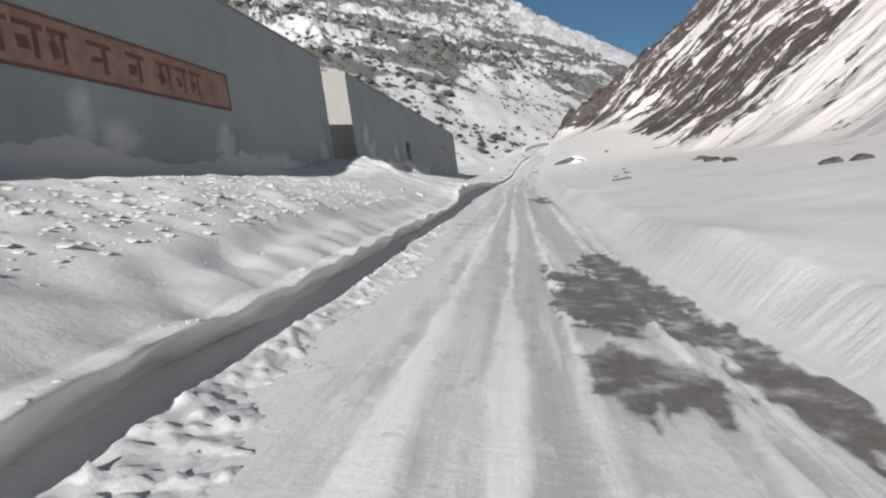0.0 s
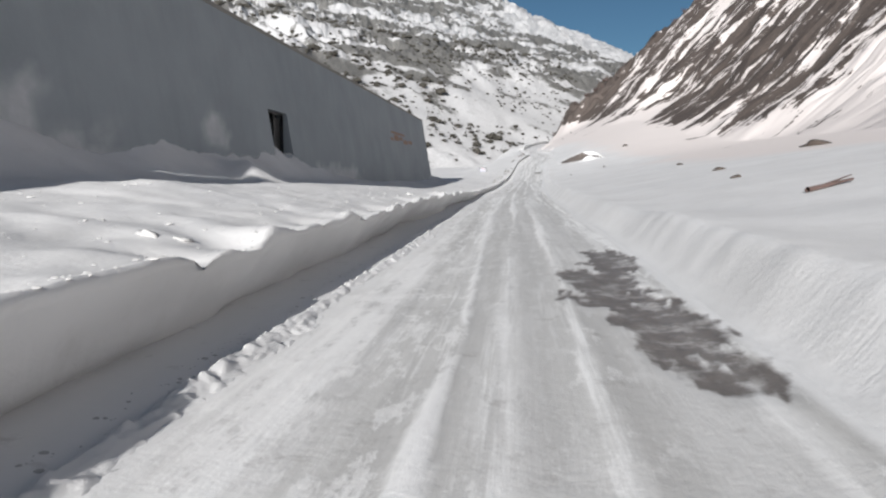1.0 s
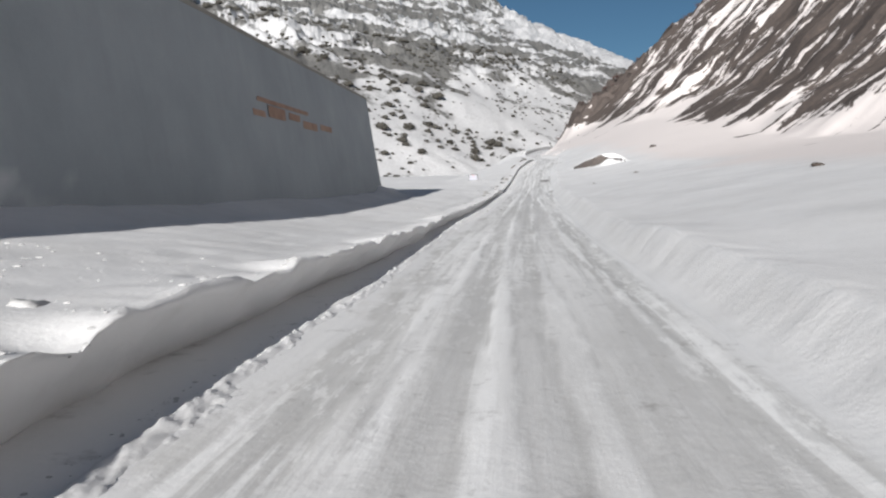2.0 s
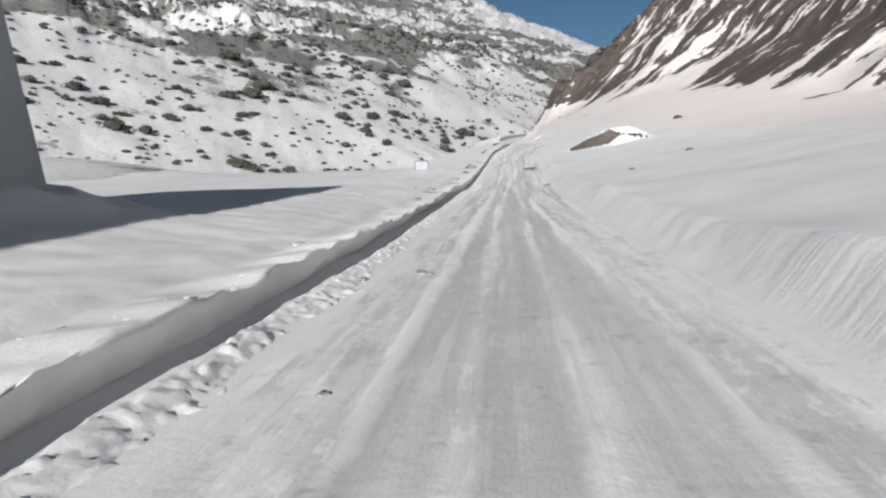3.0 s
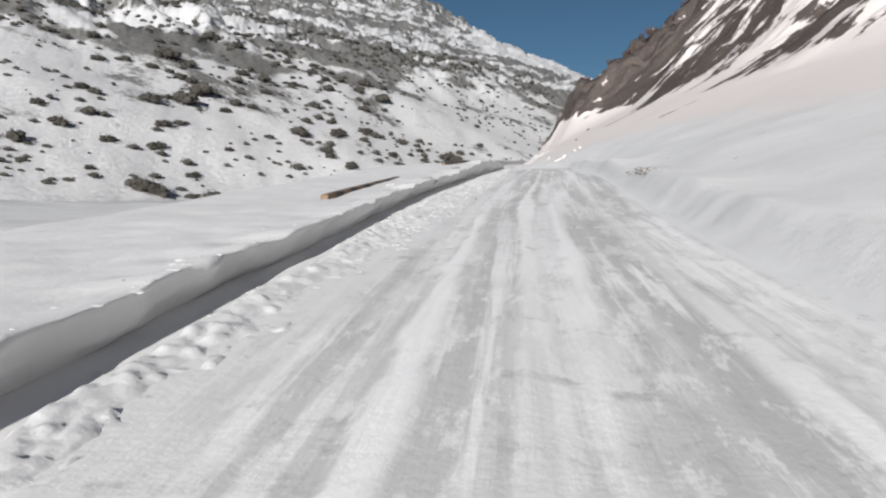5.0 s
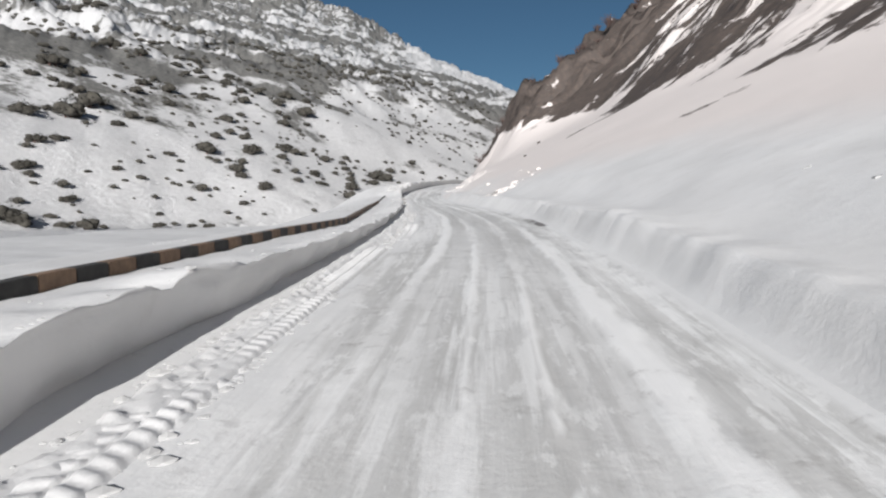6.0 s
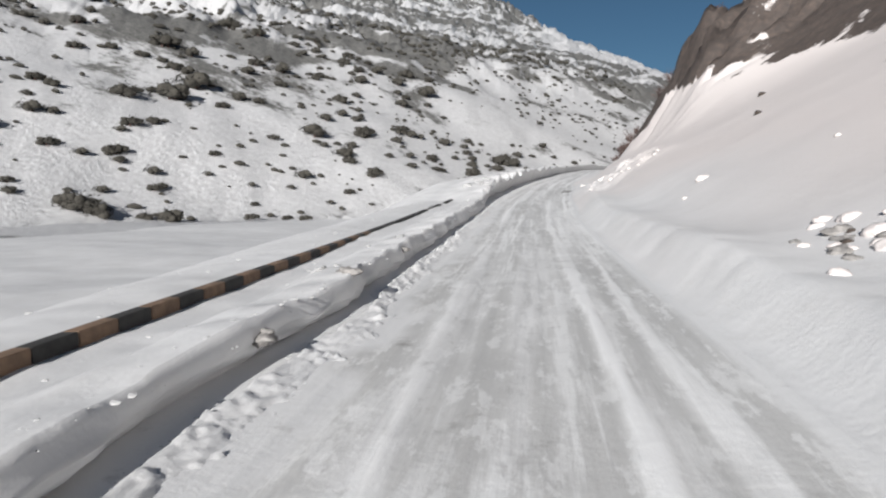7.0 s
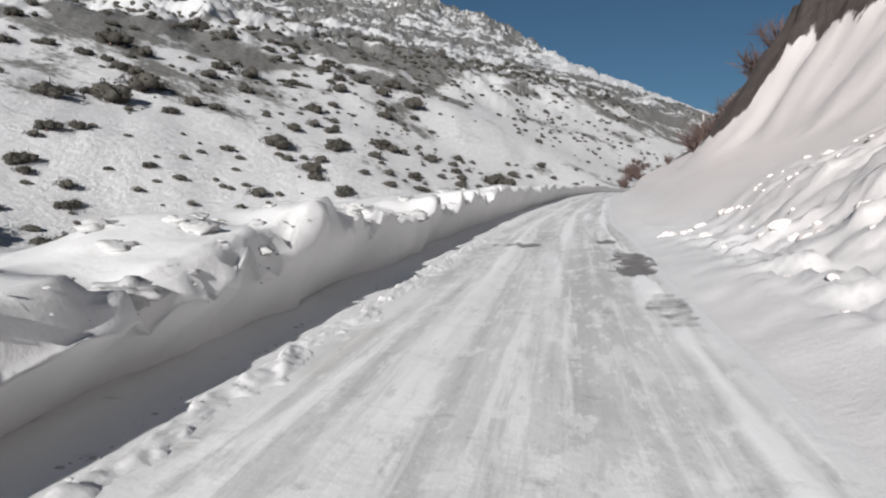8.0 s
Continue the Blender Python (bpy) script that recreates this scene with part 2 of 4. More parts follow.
LINE_X = np.convolve(np.pad(np.interp(_ly, _rows[:, 0], _rows[:, 1]), 15, "edge"), _k, "valid")
LINE_Z = np.convolve(np.pad(np.interp(_ly, _rows[:, 0], _rows[:, 2]), 15, "edge"), _k, "valid")


def road_x(y):
    return np.interp(y, _ly, LINE_X)


def road_z(y):
    return np.interp(y, _ly, LINE_Z)


BANK = np.array([(-80, 0.3), (0, 0.3), (25, 0.3), (28.5, 0.68), (36, 0.7), (50, 0.68), (62, 0.54), (73, 0.36), (85, 0.36), (100, 0.3), (117, 0.34), (130, 0.3), (158, 0.33), (165, 0.37), (171, 0.42), (176.5, 0.6), (179, 0.52), (184, 0.36), (190, 0.26), (196, 0.22), (213, 0.34), (233, 0.38), (238.5, 0.5), (243, 0.66), (248, 0.84), (260, 0.92), (300, 0.9), (900, 0.9)])
# the cleared width on each side of the road's line, by the way along it
EDGE_L = np.array([(-80, 2.0), (0, 1.98), (24, 1.98), (32, 2.25), (100, 2.28), (120, 2.36), (160, 2.38), (178, 2.42), (186, 2.3), (192, 2.18), (200, 2.02), (222, 1.88), (232, 2.0), (240, 2.1), (900, 2.1)])
# where the foot of the left bank stands, cut back under its lip
FOOT_L = np.array([(-80, 2.28), (24, 2.3), (30, 2.75), (36, 2.82), (46, 3.05), (52, 2.95), (70, 2.6), (85, 2.52), (101, 2.68), (119, 2.54), (127, 2.62), (150, 2.64), (178, 2.76), (186, 2.5), (194, 2.36), (205, 2.2), (215, 2.08), (224, 2.0), (233, 2.05), (240, 2.6), (900, 2.7)])
EDGE_R = np.array([(-80, 2.3), (3, 2.28), (10, 1.95), (40, 1.9), (60, 2.0), (90, 2.22), (120, 2.25), (166, 2.33), (195, 2.1), (208, 1.6), (226, 1.52), (242, 1.68), (900, 1.7)])


def edge_left(y):
    wild = smooth(232, 240, y)
    wild = np.maximum(wild, 0.5 * smooth(203, 206, y))
    return np.interp(y, EDGE_L[:, 0], EDGE_L[:, 1]) + 0.07 * fbm(y / 7.0, y * 0, 3, 4) + (0.03 + 0.03 * wild) * fbm(y / 0.7, y * 0 + 8, 5, 3)


def undercut(y):
    back = np.interp(y, FOOT_L[:, 0], FOOT_L[:, 1]) - np.interp(y, EDGE_L[:, 0], EDGE_L[:, 1])
    return np.maximum(back, 0.03) * (1 + 0.25 * fbm(y / 2.2, y * 0 + 7, 22, 3))


def edge_right(y):
    return np.interp(y, EDGE_R[:, 0], EDGE_R[:, 1]) + 0.08 * fbm(y / 9.0, y * 0 + 5, 4, 2) + 0.008 * fbm(y / 0.8, y * 0 + 6, 7, 3)


# height of the far ridge in degrees, by bearing
CREST = np.array([(-180, 3), (-130, 5), (-90, 13), (-60, 20), (-40, 22.5), (-25, 20), (-19.6, 17.8), (-16, 17.4), (-11, 16.8), (-9.5, 16.5), (-8.4, 15.6), (-5.5, 15.1), (-2, 13.3), (0.5, 12.2), (2, 11.5), (5, 10.6), (8, 9.2), (9.5, 8.4), (16, 5.5), (40, 3), (90, 2), (180, 3)])


def left_plane(x, y):
    """The mountain across the valley, a slope that leans back above."""
    p = 16.7 - 0.47 * (x + 66) + 0.38 * (y - 395)
    p = np.where(p > 90, 90 + (p - 90) * 0.56, p)
    far = smooth(60, 900, p)
    r = np.hypot(x, y)
    sky_line = r * np.tan(np.radians(np.interp(np.degrees(np.arctan2(x, y)), CREST[:, 0], CREST[:, 1])))
    w = smooth(500, 3400, r)
    p = p * (1 - w) + sky_line * w
    crag = (0.42 - np.abs(fbm(x / 300, y / 300, 23, 6, 0.6))) * 120 * smooth(1500, 3600, r) * smooth(300, -300, x - 0.02 * r)
    ribs = (0.4 - np.abs(fbm((x * 0.78 + y * 0.63) / 34, (y * 0.78 - x * 0.63) / 70, 27, 5, 0.55))) * 15 * smooth(50, 130, p) * smooth(330, 500, r)
    return p + ribs + fbm(x / 60, y / 60, 21, 5) * (3.0 + 14 * far) + crag


def right_slope(x, y):
    """The slope above the road: a snow apron, then steep brown ground."""
    u = x - np.interp(np.minimum(y, 300.0), _ly, LINE_X) - np.maximum(y - 300, 0) * 0.07
    near = smooth(120, 235, y)
    foot, apron = 27 - 14 * near, 0.17 + 0.35 * near
    wob = fbm(y / 25, x / 40, 31, 4)
    foot = foot + 3 * wob
    base = road_z(np.minimum(y, 420.0))
    v = np.maximum(u - 2.6, 0)
    z = base + 0.45 + apron * np.minimum(v, foot) + 0.62 * np.clip(v - foot, 0, 10) + 1.12 * np.maximum(v - foot - 10, 0)
    z = z - 2.1 * np.maximum(v - 165 - 25 * fbm(y / 90, y * 0, 33, 3), 0)
    steep = smooth(0, 12, v - foot)
    crag = smooth(4.2, 10.6, v + 0.3 * fbm(x / 3.5, y / 3.5, 38, 4, 0.5)) * smooth(70, 30, v) * np.exp(-(((y - 270) / 12) ** 2))
    z = z + crag * (7.7 + 1.6 * smooth(0.2, 0.6, crag) * fbm(x / 3.5, y / 5, 36, 5, 0.6) - 2.4 * smooth(0.25, 0.7, crag) * np.abs(fbm(x / 6, y / 2.4, 40, 5, 0.6)))
    low = smooth(2.2, 5.5, v) * smooth(15, 9, v) * np.exp(-(((y - 276) / 6) ** 2))
    z = z + low * (2.2 + 0.5 * fbm(x / 2.5, y / 2.5, 42, 4))
    steep = np.maximum(steep, 0.8 * smooth(0.3, 0.7, crag))
    z = z + smooth(0.25, 0.6, crag) * (0.55 * fbm(x / 1.6, y / 1.6, 45, 4, 0.6) - 0.8 * np.abs(fbm(x / 9, y / 1.8, 46, 4, 0.55)))
    z = z + steep * (0.4 * fbm(x / 2.6, y / 4.0, 34, 4, 0.6) + 0.8 * fbm(x / 26, y / 7, 35, 6, 0.55) + 3.0 * fbm(x / 35, y / 60, 37, 4)) + 0.04 * fbm(x / 4, y / 6, 39, 3) * (v > 0)
    return z, v - foot + 14 * smooth(0.28 - 0.22 * smooth(258, 270, y), 0.7, crag) + 14 * smooth(0.3, 0.7, low)


# heaps of snow on the left: place beside and along the road, half sizes, height
HEAPS = [(-6.5, 28.9, 1.9, 3.0, 0.72), (-5.6, 38.5, 1.2, 1.8, 0.15), (-7.0, 46, 0.5, 0.8, 0.4), (-6.2, 120, 2.4, 7, 0.12), (-6.4, 131, 2.0, 4, 0.2), (-4.2, 10, 1.5, 9, 0.1), (-8.4, 12, 0.8, 3.5, 0.6), (-8.4, 19.2, 0.8, 2.0, 0.8), (-8.4, 50.5, 0.8, 6.5, 0.85), (-8.4, 38.5, 0.8, 1.6, 0.7), (-8.4, 43.5, 0.7, 2.0, 0.45), (-8.6, 91.8, 1.6, 2.4, 0.75)]


def ground(x, y):
    """Height of the snow everywhere, and how much bare ground shows."""
    u, zr = x - road_x(y), road_z(y)
    el, er = edge_left(y), edge_right(y)
    # road surface: crown, ruts, ridges of loose snow
    rut = 0.018 * fbm(u * 3.2, y * 0.05, 51, 4)
    rim = zr + rut + 0.05
    z_road = rim - 0.05 * smooth(0.0, 0.5, u + el) * smooth(0.0, 0.4, er - u)
    # left side
    d = -u - el
    wild = smooth(232, 240, y)
    still = 1 - 0.85 * smooth(140, 150, y) * smooth(236, 230, y)
    even = np.interp(y, BANK[:, 0], BANK[:, 1])
    top = even * (1 + smooth(1.1, 0.3, d) * still * (0.07 + 0.05 * smooth(70, 80, y) + 0.05 * wild) * fbm(y / 1.3, y * 0 + 2, 6, 5, 0.65) + smooth(1.1, 0.3, d) * 0.1 * fbm(y / 0.45, y * 0 + 3, 24, 2, 0.7))
    for hy, hw, hk in ((240.2, 0.5, 0.12), (242.2, 0.3, 0.15), (245.0, 0.45, 0.2), (248.4, 0.4, 0.15), (251.5, 0.6, 0.2)):
        top = top * (1 - hk * np.exp(-(((y - hy) / hw) ** 2)) * smooth(1.3, 0.5, d))
    cut = np.clip(d / (0.16 * top + 0.01 + 0.05 * smooth(198, 206, y) * smooth(236, 230, y)), 0, 1)
    bench = (0.055 - 0.03 * smooth(40, 50, y) * smooth(90, 75, y) + 0.012 * smooth(26, 40, -np.abs(y - 12) + 40) + 0.09 * wild + 0.02 * smooth(95, 118, y) * smooth(150, 128, y))
    fine_l = (0.012 + 0.01 * smooth(48, 40, y)) * fbm(x / 0.4, y / 0.45, 12, 3, 0.6) * smooth(0.1, 0.5, d) * smooth(9, 4, d)
    broken = smooth(1.1, 1.9, d) * smooth(4.6, 3.2, d) * smooth(0, 3, y) * smooth(17, 11, y)
    calm = 1 - 0.5 * smooth(140, 150, y) * smooth(236, 230, y)
    groove = -0.09 * np.exp(-(((d - 0.95 - 0.15 * fbm(y / 3, y * 0, 20, 2)) / 0.24) ** 2)) * np.maximum(smooth(3, 7, y) * smooth(28, 24, y), 0.8 * smooth(78, 84, y) * smooth(128, 120, y))
    lumps = groove + fine_l + 0.035 * broken * np.abs(fbm((x * 0.8 + y * 0.6) / 0.4, (y * 0.8 - x * 0.6) / 0.4, 14, 3, 0.6)) + 0.22 * calm * bench * fbm(x / 0.55, y / 0.6, 8, 4, 0.6) * smooth(0.15, 0.9, d) * (1 - 0.6 * smooth(5, 12, d))
    shelf = np.interp(y, [-80, 0, 12, 30, 45, 52, 62, 70, 75, 90, 103, 115, 140, 158, 171, 178, 185, 193, 205, 215, 219.5, 225, 229, 234.5, 245, 300], [1.1, 1.12, 1.18, 1.12, 1.14, 1.04, 0.84, 0.7, 0.62, 0.56, 0.68, 0.7, 0.28, 0.3, 0.52, 0.5, 0.3, 0.02, 0.08, 0.12, 0.22, 0.2, 0.25, 0.18, 0.95, 0.9])
    wave = (0.008 + 0.008 * smooth(50, 80, y)) * fbm(x / 4, y / 7, 11, 4) * (1 - 0.7 * smooth(130, 145, y))
    reach = 3.2 + 1.8 * smooth(58, 72, y) - 3.8 * smooth(130, 150, y) * smooth(242, 232, y)
    soft = smooth(0.45, reach, d)
    rise = soft + (np.clip((d - 0.3) / (reach - 0.3), 0, 1) ** 0.8 - soft) * smooth(66, 56, y)
    near_l = rim - (rut + 0.05) * smooth(0, 0.5, d) + top * cut + (shelf - top) * rise + lumps + wave * smooth(0.8, 3, d)
    rough = np.abs(fbm((x * 0.8 + y * 0.6) / 0.55, (y * 0.8 - x * 0.6) / 0.5, 25, 4, 0.6))
    near_l = near_l + wild * (1 - 0.55 * smooth(241.5, 246, y)) * (0.36 + 0.14 * fbm(y / 1.6, y * 0 + 6, 26, 3)) * smooth(0.1, 0.36, d + 0.14 * rough) * smooth(2.6, 1.0, d)
    # drift against the walls, heaps of thrown snow
    along = smooth(92, 86, y)
    near_l = near_l + along * (0.27 + 0.16 * smooth(30, 36, y) + 0.1 * fbm(y / 6, y * 0 + 3, 9, 3)) * np.exp(-(((u + 8.2) / 1.3) ** 2))
    for hu, hy, ru, ry, hh in HEAPS:
        near_l = near_l + hh * np.exp(-(((u - hu) / ru) ** 2) - ((y - hy) / ry) ** 2) * (1 + 0.25 * fbm(x / 0.8, y / 0.8, 10, 4)) * (smooth(31.6, 30.7, y + 0.25 * (u + 6.5)) if ru == 1.9 else 1.0)
    floor = 0.4 + 0.012 * np.clip(y - 100, 0, 600) + 0.5 * fbm(x / 30, y / 30, 13, 4) + 5.5 * np.exp(-(((x + 100) / 32) ** 2) - ((y - 225) / 26) ** 2)
    drop = smooth(2.3, 15, d) * smooth(118, 150, y) + smooth(14, 40, d) * (1 - smooth(118, 150, y))
    z_left = near_l * (1 - drop) + floor * drop
    z_left = np.where(d > 8, np.maximum(z_left, left_plane(x, y)), z_left)
    # right side
    slope, high = right_slope(x, y)
    e = u - er
    cut_r = smooth(166, 174, y) * smooth(202, 192, y)
    flute = (0.008 + 0.02 * cut_r) * fbm(y / 0.5, y * 0 + 9, 15, 2) * smooth(0.1, 0.4, e) * (1 - smooth(0.6, 1.0, e))
    lip = rim - (rut + 0.05) * smooth(0, 0.5, e) + (0.62 * (1 - 0.6 * smooth(234, 240, y)) + 0.09 * fbm(y / 5, y * 0 + 1, 16, 2)) * smooth(0.0, 0.7 - 0.25 * cut_r, e) + flute + 0.014 * fbm(x / 0.6, y / 0.6, 18, 3) * smooth(0.0, 0.25, e) * smooth(1.6, 0.8, e)
    w = smooth(0.7, 3.0, e)
    z_right = lip * (1 - w) + np.maximum(slope, zr + 0.2) * w
    debris = smooth(238.4, 240.8, y) * smooth(255, 249, y) * smooth(5.6, 4.2, e)
    z_right = z_right + debris * 0.13 * np.abs(fbm(x / 0.5, y / 0.5, 17, 3, 0.6)) * smooth(0.5, 1.0, e)
    z_right = z_right + debris * 0.19 * np.abs(fbm((x + y) / 1.7, (y - x) / 1.7, 19, 5, 0.55)) * smooth(0.8, 1.8, e)
    # a slumped earth face in the uphill snow
    arc = 141.2 + np.where(x < 10.4, 0.22, -0.42) * (x - 10.4) ** 2
    size = np.interp(x, [6.6, 8.4, 10.2, 11.8, 12.7, 13.4], [0, 0.8, 1.3, 1.15, 0.7, 0.0])
    z_right = z_right + size * smooth(-0.1, 0.55 + 1.1 * np.clip((x - 10.4) / 2, 0, 1), y - arc) * smooth(10, 3, y - arc)
    z_right = z_right + 0.7 * np.exp(-(((x - 11.0) / 1.0) ** 2) - ((y - 139.9) / 0.7) ** 2)
    scarp = smooth(-0.55, 0.15, y - arc) * smooth(0.95 + 0.9 * np.clip((x - 10.4) / 2, 0, 1), 0.35, y - arc) * smooth(0.03, 0.3, size) * np.interp(x, [8.5, 11.0], [1.0, 0.75])
    z_right = np.where(y > 330, np.maximum(z_right, left_plane(x, y)), z_right)
    z = np.where(d > 0, z_left, np.where(e > 0, z_right, z_road))
    # bare ground
    n = fbm(x / 24, y / 9, 41, 5, 0.6)
    high = high + 5.0 * np.exp(-(((y - 230) / 14) ** 2)) * smooth(-9, -4, high)
    cliff = smooth(205, 235, y) * smooth(70, 25, high)
    high = high - 1.5 * smooth(160, 172, y) * smooth(218, 204, y) * smooth(16, 7, high)
    bare = smooth(-2.0, 4.0, high + 3.0 * n) * (0.13 + 0.46 * smooth(95, 168, y) + 0.18 * n + (0.08 + 0.2 * smooth(256, 272, y)) * cliff)
    bare = bare + 0.12 * smooth(-16, -8, high) * smooth(30, 60, y) * smooth(185, 150, y)
    bare = np.where(e > 0, bare, -1.5) - 1.5 * smooth(-10, -17, high) * (e > 0)
    bare = np.where((e > 0) & (slope + 0.5 > left_plane(x, y)), np.clip(bare, -1.5, 1), -1.5)
    warm = np.where(e > 0, np.clip((bare + 1.4) * 0.75, 0.65 * smooth(230, 243, y) * smooth(0.8, 2.5, e), 1), 0.0)
    bare = np.maximum(bare, np.where(e > 0, -1.5 + 3.2 * scarp, -1.5))
    for su, sy, ru, ry, k in STAINS:
        r = ((u - su) / ru) ** 2 + ((y - sy) / ry) ** 2
        bare = np.maximum(bare, np.where((d > 0) | (e > 0), -1.5 + (1.5 + k) * np.exp(-r), -1.5))
    return z, bare, warm


# old dirt in the snow: place beside and along the road, half sizes, strength
STAINS = [(-3.7, 5.6, 0.8, 1.6, 0.12), (-4.6, 8.5, 0.7, 1.6, 0.1), (-3.1, 84.5, 0.5, 1.2, 0.6), (-3.6, 119.5, 0.6, 0.9, 0.6), (-2.85, 164, 0.35, 0.7, 0.6), (-3.1, 136, 0.4, 1.6, 0.55),
          (3.2, 212.5, 0.5, 1.0, 0.25), (3.7, 213.3, 0.45, 0.7, 0.22), (4.2, 166, 0.8, 2.0, 0.35), (6.5, 247, 1.5, 3.0, 0.3)]


def grid_object(name, xs, ys, zs, attrs, mat, uv=None, keep=None):
    rows, cols = xs.shape
    me = bpy.data.meshes.new(name)
    idx = np.arange(rows * cols).reshape(rows, cols)
    quads = np.stack([idx[:-1, :-1], idx[:-1, 1:], idx[1:, 1:], idx[1:, :-1]], -1).reshape(-1, 4)
    if keep is not None:
        quads = quads[keep.ravel()]
        used = np.unique(quads)
        remap = np.full(rows * cols, -1)
        remap[used] = np.arange(len(used))
        quads = remap[quads]
    else:
        used = np.arange(rows * cols)
    co = np.stack([xs.ravel(), ys.ravel(), zs.ravel()], -1)[used]
    me.vertices.add(len(co))
    me.vertices.foreach_set("co", co.astype(np.float32).ravel())
    me.loops.add(quads.size)
    me.loops.foreach_set("vertex_index", quads.ravel().astype(np.int32))
    me.polygons.add(len(quads))
    me.polygons.foreach_set("loop_start", (np.arange(len(quads)) * 4).astype(np.int32))
    me.update(calc_edges=True)
    me.polygons.foreach_set("use_smooth", np.ones(len(quads), bool))
    for key, val in attrs.items():
        a = me.attributes.new(key, "FLOAT", "POINT")
        a.data.foreach_set("value", val.ravel()[used].astype(np.float32))
    if uv is not None:
        lay = me.uv_layers.new(name="UVMap")
        pair = np.stack([uv[0].ravel()[used], uv[1].ravel()[used]], -1)[quads.ravel()]
        lay.data.foreach_set("uv", pair.astype(np.float32).ravel())
    me.materials.append(mat)
    me.validate()
    return new(name, me)


def patch(x, y, cx, cy, rx, ry, seed):
    """A ragged bare patch round a place, as 0 to 1."""
    r = ((x - cx) / rx) ** 2 + ((y - cy) / ry) ** 2
    return smooth(1.15, 0.75, r + 0.85 * fbm(x / 0.35, y / 0.8, seed, 5, 0.65))


# bare asphalt on the road: place beside the road's line, place along it, half sizes
BARE = [(0.9, 8.5, 0.45, 2.5), (1.42, 10.4, 0.3, 2.6), (1.62, 8.2, 0.27, 2.2), (1.8, 6.3, 0.24, 1.8), (1.98, 4.7, 0.22, 1.5), (2.08, 3.0, 0.22, 1.7), (0.88, 4.8, 0.38, 0.9), (1.22, 4.6, 0.2, 0.55), (1.05, 36.6, 0.48, 2.0), (1.4, 34.4, 0.4, 1.6), (1.5, 39.5, 0.3, 1.5),
        (2.17, 119.4, 0.24, 0.9), (1.5, 137.4, 0.5, 2.3), (2.08, 193.2, 0.24, 1.6), (1.9, 198.0, 0.2, 0.6), (1.3, 248.6, 0.36, 2.0), (1.35, 244.2, 0.22, 0.9), (1.1, 252.8, 0.25, 0.5), (-0.75, 251.5, 0.5, 0.5), (-1.3, 18.8, 0.22, 0.5), (1.85, 18.4, 0.12, 0.4), (-1.3, 119.4, 0.12, 0.5)]


# loose snow left between the wheel tracks: place beside the road's line by the way along it
RIDGES = [
    [(-30, 0.0), (20, 0.0), (34, -0.14), (46, -0.05), (85, -0.2), (103, -0.3), (120, -0.02), (164, -0.11), (179, -0.06), (196, -0.07), (211, -0.26), (225, -0.07), (242, 0.13), (440, 0.1)],
    [(-30, 0.5), (34, 0.54), (46, 0.6), (85, 0.47), (103, 0.5), (124, 0.22), (164, 0.47), (179, 0.44), (196, 0.75), (211, 0.59), (226, 0.47), (242, 0.64), (440, 0.6)],
    [(-30, 1.1), (46, 1.58), (85, 1.3), (103, 0.85), (120, 1.06), (164, 1.3), (179, 1.2), (196, 1.35), (211, 1.0), (226, 1.1), (242, 1.25), (440, 1.2)],
    [(-30, -0.9), (34, -0.45), (46, -0.74), (85, -0.8), (120, -0.72), (164, -0.84), (179, -0.9), (196, -0.53), (211, -0.9), (242, -0.9), (440, -0.8)],
]


def tracks(u, y):
    """How much loose snow lies on the road, and how polished the wheel tracks are."""
    lines = []
    for k, rows in enumerate(RIDGES):
        rows = np.array(rows)
        lines.append(np.interp(y, rows[:, 0], rows[:, 1]) + 0.035 * fbm(y / 9, y * 0 + k, 110 + k, 3))
    loose, polished = u * 0, u * 0
    for k, c in enumerate(lines):
        wide = 0.075 * np.clip(1 + 0.9 * fbm(y / 5, y * 0 + k, 120 + k, 4), 0.15, 2.2)
        there = np.clip(0.75 + 0.8 * fbm(y / 11, y * 0 + 2 * k, 130 + k, 3), 0, 1)
        loose = np.maximum(loose, there * smooth(1.25, 0.7, np.abs(u - c) / wide + 0.3 * fbm(u / 0.12, y / 0.6, 140 + k, 3)))
    for a, b in ((lines[0], lines[1]), (lines[3], lines[0]), (lines[1], lines[2])):
        mid, half = (a + b) / 2, np.abs(b - a) / 2
        polished = np.maximum(polished, smooth(0.95, 0.55, np.abs(u - mid) / half + 0.25 * fbm(u / 0.3, y / 3.0, 150, 3)) * np.clip(0.6 + 0.7 * fbm(y / 14, y * 0, 151, 3), 0, 1))
    return np.clip(loose, 0, 1), np.clip(polished, 0, 1)


def windrow_width(y):
    return np.interp(y, [-30, 0, 12, 20, 70, 78, 135, 150, 158, 172, 182, 240, 300], [0.8, 0.8, 0.7, 0.3, 0.3, 0.55, 0.6, 0.5, 1.0, 1.0, 0.5, 0.35, 0.3])


def scree_share(x, y, r, bearing):
    """How much rock shows on the mountain across the valley."""
    lp = left_plane(x, y)
    bands = fbm(x / 150 + y / 150, lp / 18, 83, 5, 0.55)
    rock = (0.05 + 0.74 * smooth(15, 130, lp) + 1.05 * bands * smooth(25, 90, lp)) * smooth(3, 12, lp)
    peak = smooth(1300, 1900, r) * smooth(-0.035, 0.015, bearing)
    return rock * (1 - peak) - 1.2 * peak


